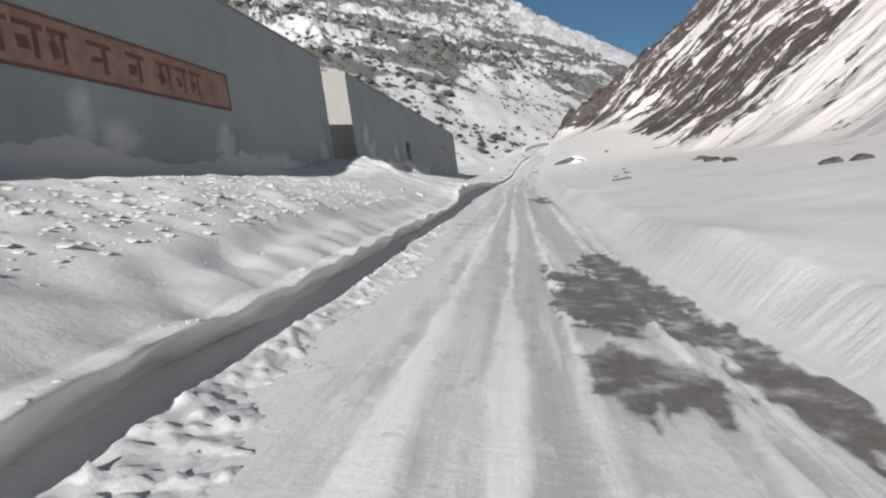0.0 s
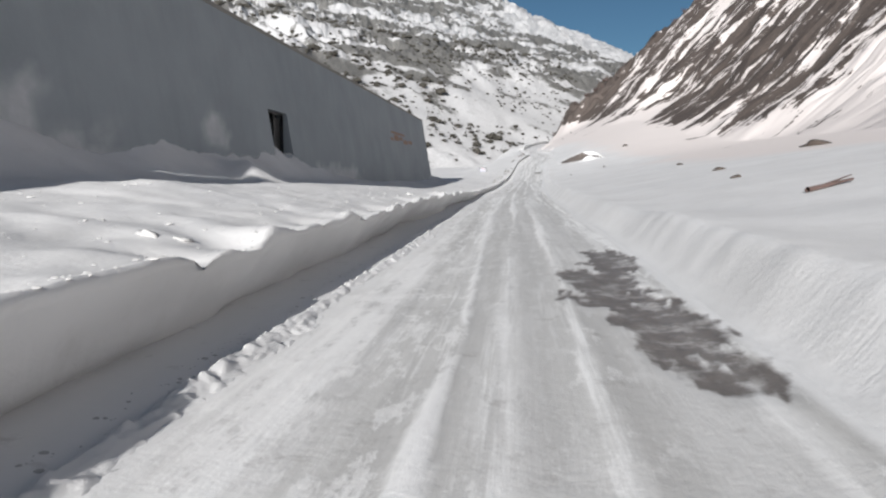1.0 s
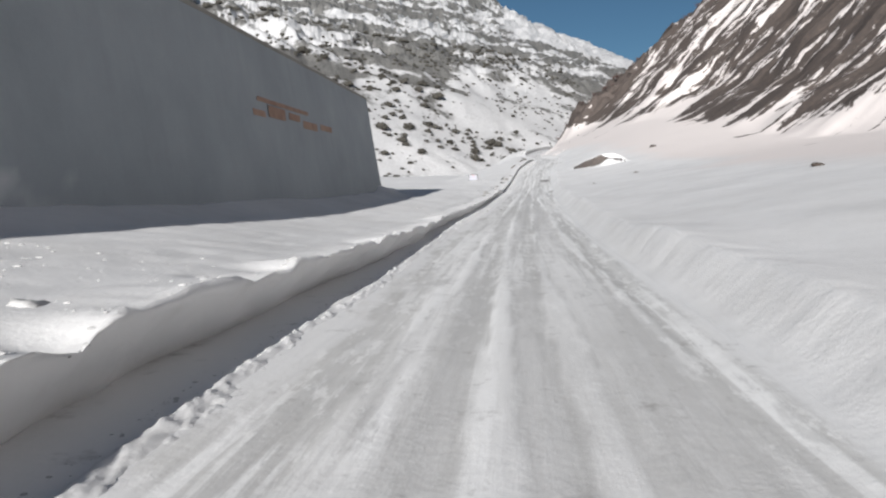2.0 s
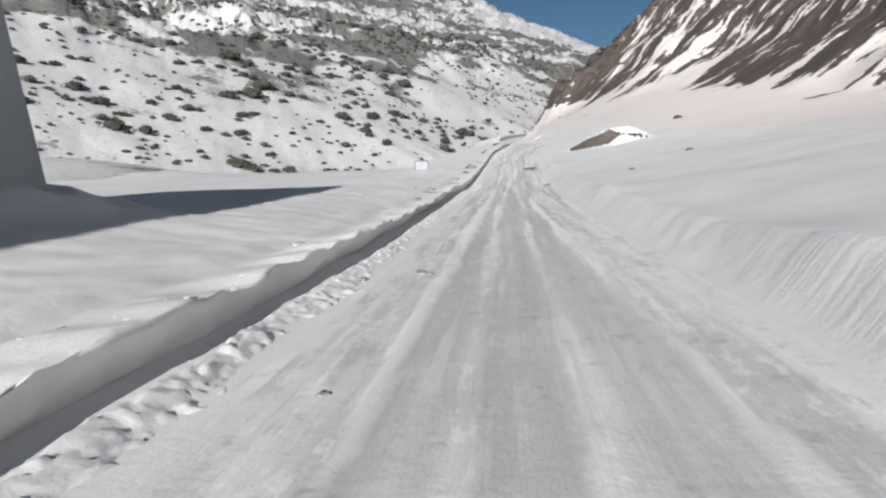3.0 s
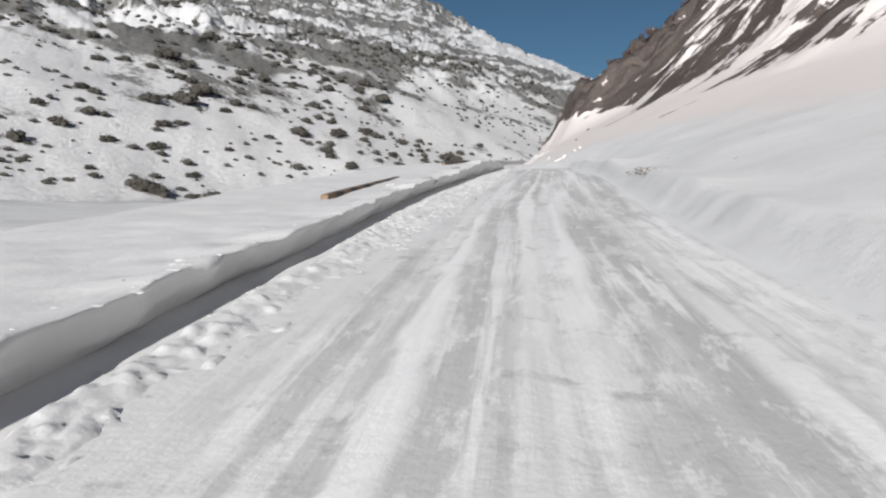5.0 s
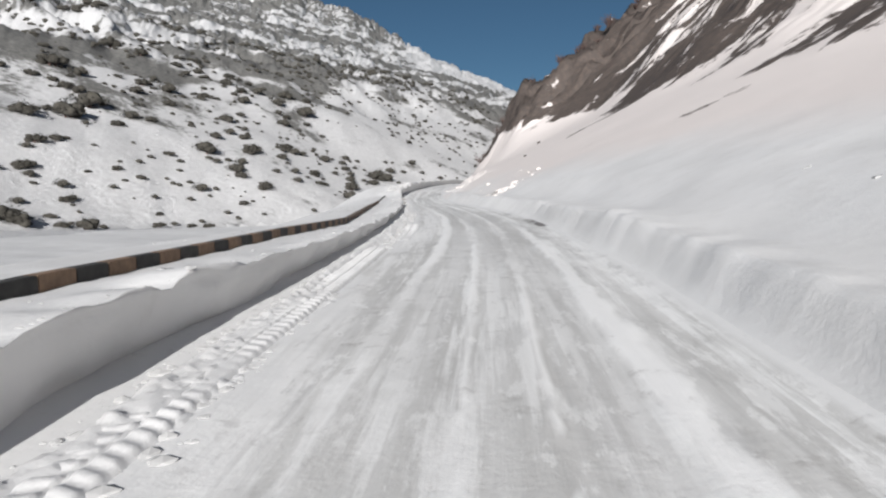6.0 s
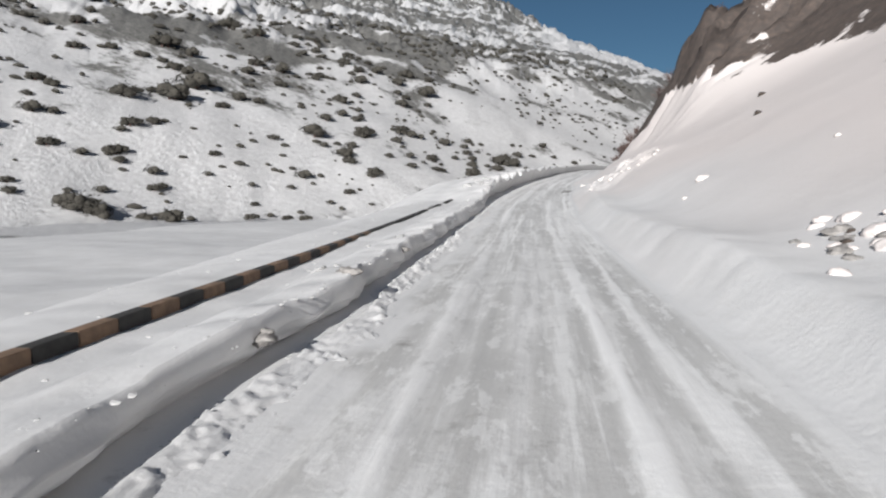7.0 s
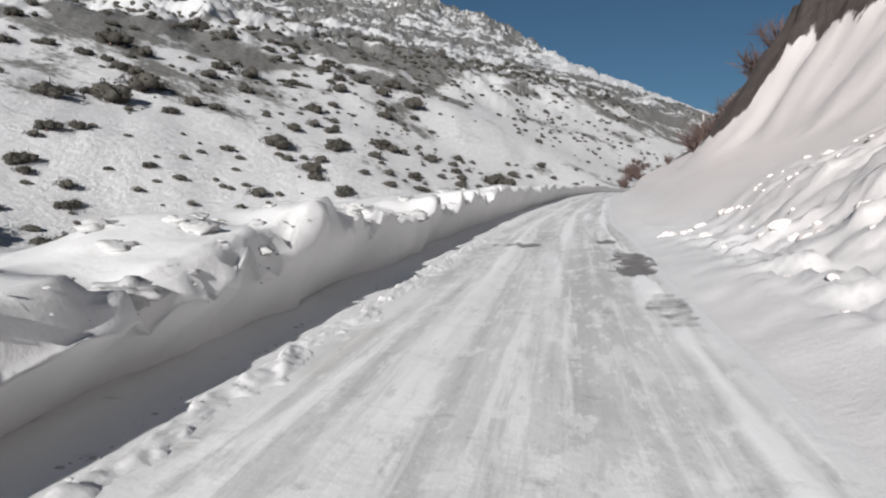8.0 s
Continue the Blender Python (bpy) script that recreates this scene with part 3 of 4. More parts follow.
def build_ground():
    """The road between its edges, and the snow on either side."""
    ys = np.concatenate([np.arange(-30, 262, 0.18), np.arange(262, 330, 0.6), np.arange(330, 440, 2.0)])
    left = np.concatenate([np.arange(0, 0.3, 0.03), np.arange(0.3, 1.5, 0.09), 1.5 + np.cumsum(0.1 * 1.045 ** np.arange(82))])
    left = np.concatenate([np.linspace(-1, 0, 11)[:-1], left[left < 73]])[::-1]
    right = np.concatenate([np.arange(0, 1.6, 0.08), 1.6 + np.cumsum(0.12 * 1.04 ** np.arange(80))])
    right = right[right < 60]
    side = np.linspace(0, 1, 92)
    for name, cols, mat in (("ground", left, SNOW), ("road", side, ROAD), ("ground_uphill", right, SNOW)):
        cc, yy = np.meshgrid(cols, ys)
        el, er, back = edge_left(yy), edge_right(yy), undercut(yy)
        lean = 0.16 * np.interp(yy, BANK[:, 0], BANK[:, 1]) + 0.012
        # the cut face runs over the columns below zero, then the top of the bank
        over = np.where(cc < 0, (1 + cc) * lean, lean + cc)
        u = {"ground": -el - over, "road": -el - back - 0.02 + cc * (el + back + 0.02 + er), "ground_uphill": er + cc}[name]
        xx = u + road_x(yy)
        zz, bare, warm = ground(np.maximum(u, -el + 0.01) + road_x(yy) if name == "road" else xx, yy)
        if name == "ground":
            xx = xx - back * np.clip(-cc, 0, 1) ** 1.2 + 0.045 * fbm(yy / 0.5, cc * 1.6 + yy * 0.05, 47, 3, 0.6) * (cc < 0) * smooth(-1, -0.85, cc)
        attrs = {"earth": bare, "warm": warm}
        if name == "ground_uphill":
            runs = np.maximum(smooth(2, 6, yy) * smooth(132, 122, yy), smooth(164, 172, yy) * smooth(204, 194, yy))
            attrs["flute"] = runs * smooth(0.08, 0.25, cc) * smooth(1.3, 0.8, cc) * np.clip(0.6 + 0.7 * fbm(yy / 6, yy * 0 + 2, 44, 2), 0, 1)
        if name == "road":
            b = np.zeros_like(xx)
            for k, (cx, cy, rx, ry) in enumerate(BARE):
                b = np.maximum(b, patch(u, yy, cx, cy, rx, ry, 60 + k) * (0.5 if rx < 0.23 and cy > 14 else 1.0))
            zz = zz - 0.02 * b * smooth(0.0, 0.12, u + el) * smooth(0.0, 0.12, er - u)
            attrs["earth"] = b
            attrs["ridge"], attrs["polish"] = tracks(u, yy)
            zz = zz + 0.025 * attrs["ridge"] * (1 - b) - 0.006 * attrs["polish"]
            ww = windrow_width(yy)
            attrs["loose"] = np.clip(smooth(-el + 1.0 * ww + 0.5, -el + 0.8 * ww, u + 0.22 * fbm(xx / 0.5, yy / 0.9, 71, 4)) + smooth(er - 0.25, er, u), 0, 1)
            attrs.pop("warm")
        if name == "ground":
            foot = (zz < left_plane(xx, yy) + 0.02) & (over > 12)
            attrs["earth"] = np.where(foot, scree_share(xx, yy, np.hypot(xx, yy), np.arctan2(xx, yy)), bare)
        ob = grid_object(name, xx, yy, zz, attrs, mat, uv=(u, yy))
        if name == "ground":
            ob.data.materials.append(LEFT_MOUNTAIN)
            ob.data.polygons.foreach_set("material_index", (foot[:-1, :-1] & foot[1:, 1:]).ravel().astype(np.int32))
        tagged(ob, {"ground": "white ploughed snow bank and snow field beside the road", "road": "snow-packed road with grey tyre tracks and bare patches",
                    "ground_uphill": "white snow slope with a cut edge along the road"}[name], "road" if name == "road" else "snow ground", kind="structure")


def build_mountains():
    az = np.radians(np.concatenate([np.arange(-180, -60, 1.5), np.arange(-60, -34, 0.4), np.arange(-34, 34, 0.1), np.arange(34, 90, 0.4), np.arange(90, 181, 1.5)]))
    rr = 42 * 1.0175 ** np.arange(266)
    aa, r = np.meshgrid(az, rr)
    xx, yy = r * np.sin(aa), 110 + r * np.cos(aa)
    zz, bare, warm = ground(xx, yy)
    u = xx - road_x(yy)
    inside = np.minimum(np.minimum(u + 75, 62 - u), np.minimum(yy + 30, 436 - yy))
    zz = zz - 3.0 * smooth(0.5, 9, inside)
    lp = left_plane(xx, yy)
    is_left = (zz <= lp + 0.3) | (u < 0)
    rock = scree_share(xx, yy, r, aa)
    q = (inside[:-1, :-1] < 12)
    lq = is_left[:-1, :-1] & is_left[1:, 1:]
    ob = grid_object("mountain", xx, yy, zz, {"earth": np.where(is_left, rock, bare)}, LEFT_MOUNTAIN, keep=q & lq)
    tagged(ob, "snowy mountainside dotted with dark scrub and rock bands", "mountain", kind="structure")
    ob = grid_object("hillside", xx, yy, zz, {"earth": np.where(is_left, 0, bare)}, RIGHT_MOUNTAIN, keep=q & ~lq)
    tagged(ob, "steep brown hillside with streaks of snow", "mountain", kind="structure")


build_ground()
build_mountains()


# ---- things ----
def clean_snow(me, share=-1.5):
    a = me.attributes.new("earth", "FLOAT", "POINT")
    a.data.foreach_set("value", np.full(len(me.vertices), share, np.float32))


def part(name, bm, mat, parent=None, label=""):
    me = bpy.data.meshes.new(name)
    bm.to_mesh(me)
    bm.free()
    me.materials.append(mat)
    if mat in (SNOW, OLD_SNOW):
        clean_snow(me)
    ob = new(name, me)
    if parent is not None:
        ob.parent = parent
    if label:
        ob["label"] = label
    return ob


def box_bm(x0, x1, y0, y1, z0, z1, bevel=0.0):
    bm = bmesh.new()
    bmesh.ops.create_cube(bm, size=1, matrix=Matrix.Translation(((x0 + x1) / 2, (y0 + y1) / 2, (z0 + z1) / 2)) @ Matrix.Diagonal((x1 - x0, y1 - y0, z1 - z0, 1)))
    if bevel:
        bmesh.ops.bevel(bm, geom=bm.edges[:], offset=bevel, segments=2, affect="EDGES")
    return bm


WALL_X, WALL_TOP, WALL_FOOT, BATTER = -7.9, 6.1, -1.5, 0.16


def wall_x(z):
    return WALL_X - BATTER * (z - 1.0)


def frost(y, z, spots):
    """How much blown snow clings to a wall."""
    f = y * 0
    for cy, cz, ry, rz in spots:
        r = ((y - cy) / ry) ** 2 + ((z - cz) / rz) ** 2
        f = np.maximum(f, smooth(1.2, 0.2, r + 0.8 * fbm(y / 0.9, z / 0.5, 91, 4)))
    return np.clip(f, 0, 1)


def wall_material():
    m = concrete_material("wall_concrete", (0.235, 0.262, 0.282), (0.3, 0.33, 0.352))
    n, l, p = m.node_tree.nodes, m.node_tree.links, m.node_tree.nodes["Principled BSDF"]
    base = p.inputs["Base Color"].links[0].from_socket
    f = noise_tex(n, l, coords(n, l, (1, 1, 1)), 1.6, 6, 0.65)
    k = math_node(n, l, "MULTIPLY", attribute(n, "frost"), math_node(n, l, "MULTIPLY", f, 0.7))
    l.new(mix(n, l, k, base, (0.78, 0.78, 0.79)), p.inputs["Base Color"])
    return m


WALL = wall_material()


def wall_face(name, y0, y1, spots, hole=None):
    """The sloping road side of a wall, 0.4 m thick, with an opening if there is one."""
    ys = np.linspace(y0, y1, max(2, int((y1 - y0) / 0.3)))
    zs = np.linspace(WALL_FOOT, WALL_TOP, 34)
    if hole:
        ys, zs = np.sort(np.concatenate([ys, hole[:2]])), np.sort(np.concatenate([zs, hole[2:]]))
    yy, zz = np.meshgrid(ys, zs)
    xx = wall_x(zz) + 0.012 * fbm(yy / 1.4, zz / 1.4, 93, 3)
    keep = None
    if hole:
        cy, cz = (yy[:-1, :-1] + yy[1:, 1:]) / 2, (zz[:-1, :-1] + zz[1:, 1:]) / 2
        keep = ~((cy > hole[0]) & (cy < hole[1]) & (cz > hole[2]) & (cz < hole[3]))
    ob = grid_object(name, xx, yy, zz, {"frost": frost(yy, zz, spots)}, WALL, keep=keep)
    bm = bmesh.new()
    bm.from_mesh(ob.data)
    ret = bmesh.ops.extrude_face_region(bm, geom=bm.faces[:])
    bmesh.ops.translate(bm, verts=[v for v in ret["geom"] if isinstance(v, bmesh.types.BMVert)], vec=(-0.4, 0, 0))
    bmesh.ops.recalc_face_normals(bm, faces=bm.faces[:])
    bm.to_mesh(ob.data)
    bm.free()
    for f in ob.data.polygons:
        f.use_smooth = False
    return ob


def slab(name, corners, mat, parent, label=""):
    """A closed body from a ring of (x, z) between two y."""
    ring, y0, y1 = corners
    bm = bmesh.new()
    a, b = [bm.verts.new((x, y0, z)) for x, z in ring], [bm.verts.new((x, y1, z)) for x, z in ring]
    bm.faces.new(a), bm.faces.new(b[::-1])
    for i in range(len(ring)):
        j = (i + 1) % len(ring)
        bm.faces.new((a[i], b[i], b[j], a[j]))
    bmesh.ops.recalc_face_normals(bm, faces=bm.faces[:])
    return part(name, bm, mat, parent, label)


def wall_ring(depth, z0, z1, inset=0.4):
    return [(wall_x(z0) - inset - 0.003, z0), (wall_x(z1) - inset - 0.003, z1), (wall_x(WALL_FOOT) - depth, z1), (wall_x(WALL_FOOT) - depth, z0)]


def build_wall():
    face = wall_face("concrete_wall", -25, 30.0, [(12.4, 2.2, 0.45, 0.6), (13.4, 1.95, 0.8, 0.35), (18.6, 2.0, 0.6, 0.5), (28.6, 1.9, 0.6, 0.9), (23, 1.5, 2.5, 0.3)])
    tagged(face, "long battered grey concrete wall with a painted panel", "wall", kind="structure")
    slab("wall_core", (wall_ring(2.9, WALL_FOOT, 5.05), -25, 30.0), CONCRETE, face)
    slab("coping", ([(wall_x(WALL_TOP) + 0.02, WALL_TOP + 0.003), (wall_x(WALL_TOP) + 0.02, WALL_TOP + 0.1), (wall_x(WALL_TOP) - 0.42, WALL_TOP + 0.1), (wall_x(WALL_TOP) - 0.42, WALL_TOP + 0.003)], -25, 30.02), CONCRETE, face, "thin concrete coping")


def on_wall(name, y0, y1, z0, z1, mat, parent=None, proud=0.02, lean=0.0, label=""):
    """A thin painted piece that follows the wall's slope."""
    bm = bmesh.new()
    v = []
    for off in (0.0, proud):
        for y, z in ((y0, z0), (y1, z0), (y1 + lean, z1), (y0 + lean, z1)):
            v.append(bm.verts.new((wall_x(z) + 0.016 + off, y, z)))
    for f in ((0, 1, 2, 3), (4, 7, 6, 5), (0, 4, 5, 1), (1, 5, 6, 2), (2, 6, 7, 3), (3, 7, 4, 0)):
        bm.faces.new([v[i] for i in f])
    bmesh.ops.recalc_face_normals(bm, faces=bm.faces[:])
    return part(name, bm, mat, parent, label)


def build_panel():
    board = on_wall("painted_sign_panel", 6.4, 19.4, 3.0, 4.02, ORANGE)
    tagged(board, "orange-brown painted panel with dark worn lettering on the concrete wall", "sign")
    for y0, y1, z0, z1 in ((6.4, 19.4, 3.96, 4.02), (6.4, 19.4, 3.0, 3.06), (19.32, 19.4, 3.06, 3.96)):
        on_wall("border", y0, y1, z0, z1, LETTER, board, 0.026)
    rng = random.Random(5)
    y = 7.0
    for word in (3, 3, 1, 1, 3):
        for _ in range(word):
            w = rng.uniform(0.55, 0.8)
            on_wall("letter_bar", y, y + w, 3.7, 3.8, LETTER, board, 0.026)
            on_wall("letter_bar", y + w * 0.6, y + w * 0.78, 3.2, 3.7, LETTER, board, 0.026)
            on_wall("letter_bar", y + w * 0.08, y + w * 0.5, rng.uniform(3.3, 3.42), rng.uniform(3.48, 3.56), LETTER, board, 0.026, rng.uniform(-0.08, 0.08))
            if rng.random() < 0.5:
                on_wall("letter_bar", y + w * 0.1, y + w * 0.24, 3.25, 3.7, LETTER, board, 0.026, 0.05)
            y += w + 0.12
        y += 0.42
    worn = on_wall("painted_mark", 73.5, 74.6, 3.55, 3.75, ORANGE, proud=0.006)
    tagged(worn, "faded orange painted mark on grey concrete wall", "painted mark")
    for a, b, c, d in ((74.9, 76.6, 3.6, 4.0), (77.0, 78.3, 3.7, 3.95), (78.6, 80.5, 3.5, 3.8), (81, 82.8, 3.6, 3.85), (74.0, 79.5, 4.05, 4.2)):
        on_wall("painted_bar", a, b, c, d, ORANGE, worn, 0.006, 0.1)


def build_building():
    hole = (50.8, 52.7, 2.05, 3.5)
    face = wall_face("concrete_building", 34.5, 92.0, [(37.5, 3.2, 0.7, 0.8), (38.5, 2.4, 1.2, 1.0), (40, 1.6, 2.0, 0.8), (49, 1.5, 3, 0.5), (46.5, 2.5, 0.8, 0.5), (58, 1.3, 5, 0.45)], hole)
    tagged(face, "long battered grey concrete building with one dark window", "building", kind="structure")
    back = wall_x(WALL_FOOT) - 9.0
    slab("end_wall", (wall_ring(9.0, WALL_FOOT, WALL_TOP - 0.003), 34.5, 34.9), CONCRETE, face)
    top = WALL_TOP - 0.003
    slab("end_cap", ([(wall_x(WALL_FOOT) - 0.02, WALL_FOOT), (wall_x(top) - 0.02, top), (wall_x(top) - 0.4, top), (wall_x(WALL_FOOT) - 0.4, WALL_FOOT)], 34.47, 34.497), CONCRETE, face)
    slab("end_wall", (wall_ring(9.0, WALL_FOOT, WALL_TOP - 0.003), 91.6, 92.0), CONCRETE, face)
    part("rear_wall", box_bm(back, back + 0.4, 34.903, 91.597, WALL_FOOT, WALL_TOP - 0.003), CONCRETE, face)
    slab("roof_slab", ([(wall_x(WALL_TOP) + 0.02, WALL_TOP + 0.003), (wall_x(WALL_TOP) + 0.02, WALL_TOP + 0.12), (back, WALL_TOP + 0.12), (back, WALL_TOP + 0.003)], 34.48, 92.02), CONCRETE, face)
    xw = wall_x(2.8) - 0.25
    win = tagged(part("window_1", box_bm(xw - 0.06, xw, 50.8, 52.7, 2.05, 2.13, 0.01), STEEL), "dark window with torn covering in grey concrete wall", "window", kind="structure")
    for a, b, c, d in ((50.8, 52.7, 3.42, 3.5), (50.8, 50.88, 2.13, 3.42), (52.62, 52.7, 2.13, 3.42), (51.7, 51.8, 2.13, 3.42)):
        part("window_frame", box_bm(xw - 0.06, xw, a, b, c, d, 0.01), FRAME, win)
    # near-black panels fill the opening in place of the unlit room behind
    part("shutter", box_bm(xw - 0.1, xw - 0.07, 50.88, 51.7, 2.13, 3.2, 0.01), FRAME, win, "dark panel standing in for the unlit opening")
    part("shutter", box_bm(xw - 0.1, xw - 0.07, 51.8, 52.62, 2.13, 3.3, 0.01), FRAME, win, "dark panel standing in for the unlit opening")
    part("curtain", box_bm(xw - 0.068, xw - 0.064, 51.3, 51.6, 2.35, 2.8), LETTER, win, "torn red cloth")


def lump_bm(seed, radius, squash, sub=2, rough=0.35):
    rng = random.Random(seed)
    bm = bmesh.new()
    bmesh.ops.create_icosphere(bm, subdivisions=sub, radius=radius)
    off = Vector((rng.uniform(0, 50), rng.uniform(0, 50), rng.uniform(0, 50)))
    for v in bm.verts:
        k = noise.fractal(v.co / radius * 1.3 + off, 0.8, 2.0, 3)
        v.co *= 1 + rough * k
        v.co.z = v.co.z * squash
    for f in bm.faces:
        f.smooth = True
    return bm


def height(x, y):
    return float(ground(np.array([float(x)]), np.array([float(y)]))[0][0])


def put(proto, x, y, scale, turn, sink=0.25, tilt=0.0):
    z = height(x, y)
    sx, sy, sz = scale if isinstance(scale, tuple) else (scale,) * 3
    return copy_thing(proto, pose(x, y, z - sink * sz, tilt, 0, turn) @ Matrix.Diagonal((sx, sy, sz, 1)))


def clear(protos):
    for p in protos:
        for o in (*p.children_recursive, p):
            bpy.data.objects.remove(o)


def build_shrubs():
    """Low junipers on the mountainside: a knot of leafy clumps over a few stems."""
    protos = []
    for k in range(4):
        rng = random.Random(40 + k)
        bm = bmesh.new()
        for _ in range(7):
            a, r = rng.uniform(0, 6.28), rng.uniform(0, 0.32)
            b = lump_bm(rng.random(), rng.uniform(0.16, 0.25), 0.85, 1, 0.5)
            me = bpy.data.meshes.new("t")
            bmesh.ops.translate(b, verts=b.verts[:], vec=(r * math.cos(a), r * math.sin(a), rng.uniform(0.1, 0.36)))
            b.to_mesh(me)
            b.free()
            bm.from_mesh(me)
            bpy.data.meshes.remove(me)
        for _ in range(230):
            a, r, h = rng.uniform(0, 6.28), 0.52 * math.sqrt(rng.random()), rng.random()
            c = Vector((r * math.cos(a), r * math.sin(a), 0.06 + 0.55 * h * (1 - (r / 0.6) ** 2)))
            t = Vector((rng.uniform(-1, 1), rng.uniform(-1, 1), rng.uniform(-0.2, 1))).normalized()
            s = t.orthogonal().normalized() * rng.uniform(0.015, 0.035)
            bm.faces.new([bm.verts.new(c - s), bm.verts.new(c + s), bm.verts.new(c + t * rng.uniform(0.06, 0.13))])
        shrub = part("shrub", bm, SHRUB)
        tagged(shrub, "dark low evergreen shrub on the snowy mountainside", "shrub", "shrubs on the mountainside")
        bmt = bmesh.new()
        for _ in range(4):
            a = rng.uniform(0, 6.28)
            bmesh.ops.create_cone(bmt, segments=5, radius1=0.03, radius2=0.012, depth=0.4, matrix=pose(0.1 * math.cos(a), 0.1 * math.sin(a), 0.1, 25 * math.cos(a), 25 * math.sin(a), 0))
        part("stem", bmt, TWIG, shrub)
        protos.append(shrub)
    rng = random.Random(11)
    for x, y, w in SHRUBS:
        put(protos[rng.randrange(4)], x, y, (w * 1.05, w * 0.85, w * 0.8), rng.uniform(30, 70), -0.03)
    for x, y, w in ((-96, 336, 6.5), (-90.5, 338, 6)):
        put(protos[0], x, y, (w, w, w * 1.1), rng.uniform(0, 360), 0.02)
    n = 0
    while n < 255:
        y = rng.uniform(255, 560)
        x = rng.uniform(-190, 15)
        p = 16.7 - 0.47 * (x + 66) + 0.38 * (y - 395)
        g = float(fbm(np.array([x / 28]), np.array([y / 28]), 97, 3)[0])
        if p < 8 or p > 85 or g < rng.uniform(-0.5, 0.6):
            continue
        w = rng.choice((2.2, 2.8, 3.4, 4.4, 5.6)) * rng.uniform(0.8, 1.25)
        put(protos[rng.randrange(4)], x, y, (w * rng.uniform(0.9, 1.5), w, w * rng.uniform(0.8, 1.1)), rng.choice((50, 40, 65, 55)), -0.02)
        n += 1
    clear(protos)
    # the many small ones between them
    verts, faces = [], []
    ico = lump_bm(3, 0.5, 0.7, 1, 0.4)
    base = [v.co.copy() for v in ico.verts]
    tri = [[v.index for v in f.verts] for f in ico.faces]
    ico.free()
    pts = []
    while len(pts) < 2600:
        y, x = rng.uniform(250, 1000), rng.uniform(-420, 60)
        p = 16.7 - 0.47 * (x + 66) + 0.38 * (y - 395)
        g = float(fbm(np.array([x / 22]), np.array([y / 22]), 98, 3)[0])
        if 6 < p < 190 and g > rng.uniform(-0.6, 0.5):
            pts.append((x, y, rng.uniform(0.6, 2.1) * (1 + max(0, p - 60) / 70)))
    xs, ys = np.array([p[0] for p in pts]), np.array([p[1] for p in pts])
    hs = ground(xs, ys)[0]
    for (x, y, w), h in zip(pts, hs):
        c, s_, k = math.cos(w * 9), math.sin(w * 9), len(verts)
        st = rng.uniform(0.9, 2.0)
        for v in base:
            verts.append((x + w * (st * v.x * 0.63 - v.y * 0.78), y + w * (st * v.x * 0.78 + v.y * 0.63), h + w * (v.z + 0.28)))
        faces.extend([k + i for i in t] for t in tri)
    me = bpy.data.meshes.new("scrub")
    me.from_pydata(verts, [], faces)
    me.materials.append(SHRUB)
    tagged(new("scrub", me), "scattered small dark scrub on the snowy mountainside", "scrub", kind="stuff")


SHRUBS = [(-93, 337, 9), (-84, 345, 4.3), (-78, 344, 6.6), (-116, 387, 8.7), (-111, 402, 11.9), (-111, 417, 12.7), (-98, 410, 4.8), (-92, 424, 5), (-73, 434, 5.7),
          (-80, 406, 4), (-72, 419, 9.8), (-86, 381, 3.5), (-66, 394, 5.6), (-103, 379, 4.7), (-106, 354, 4.1), (-105, 373, 5.7), (-123, 359, 6.5), (-112, 351, 5.1),
          (-96, 347, 3.9), (-84, 373, 2.8), (-67, 362, 3.7), (-66, 370, 2.7), (-60, 367, 3.2), (-55, 366, 3.2), (-53, 396, 3.5), (-63, 520, 9), (-58, 486, 7.1),
          (-53, 510, 11.6), (-100, 462, 8.4), (-135, 493, 11.4), (-132, 435, 10.8), (-35, 436, 3.7)]


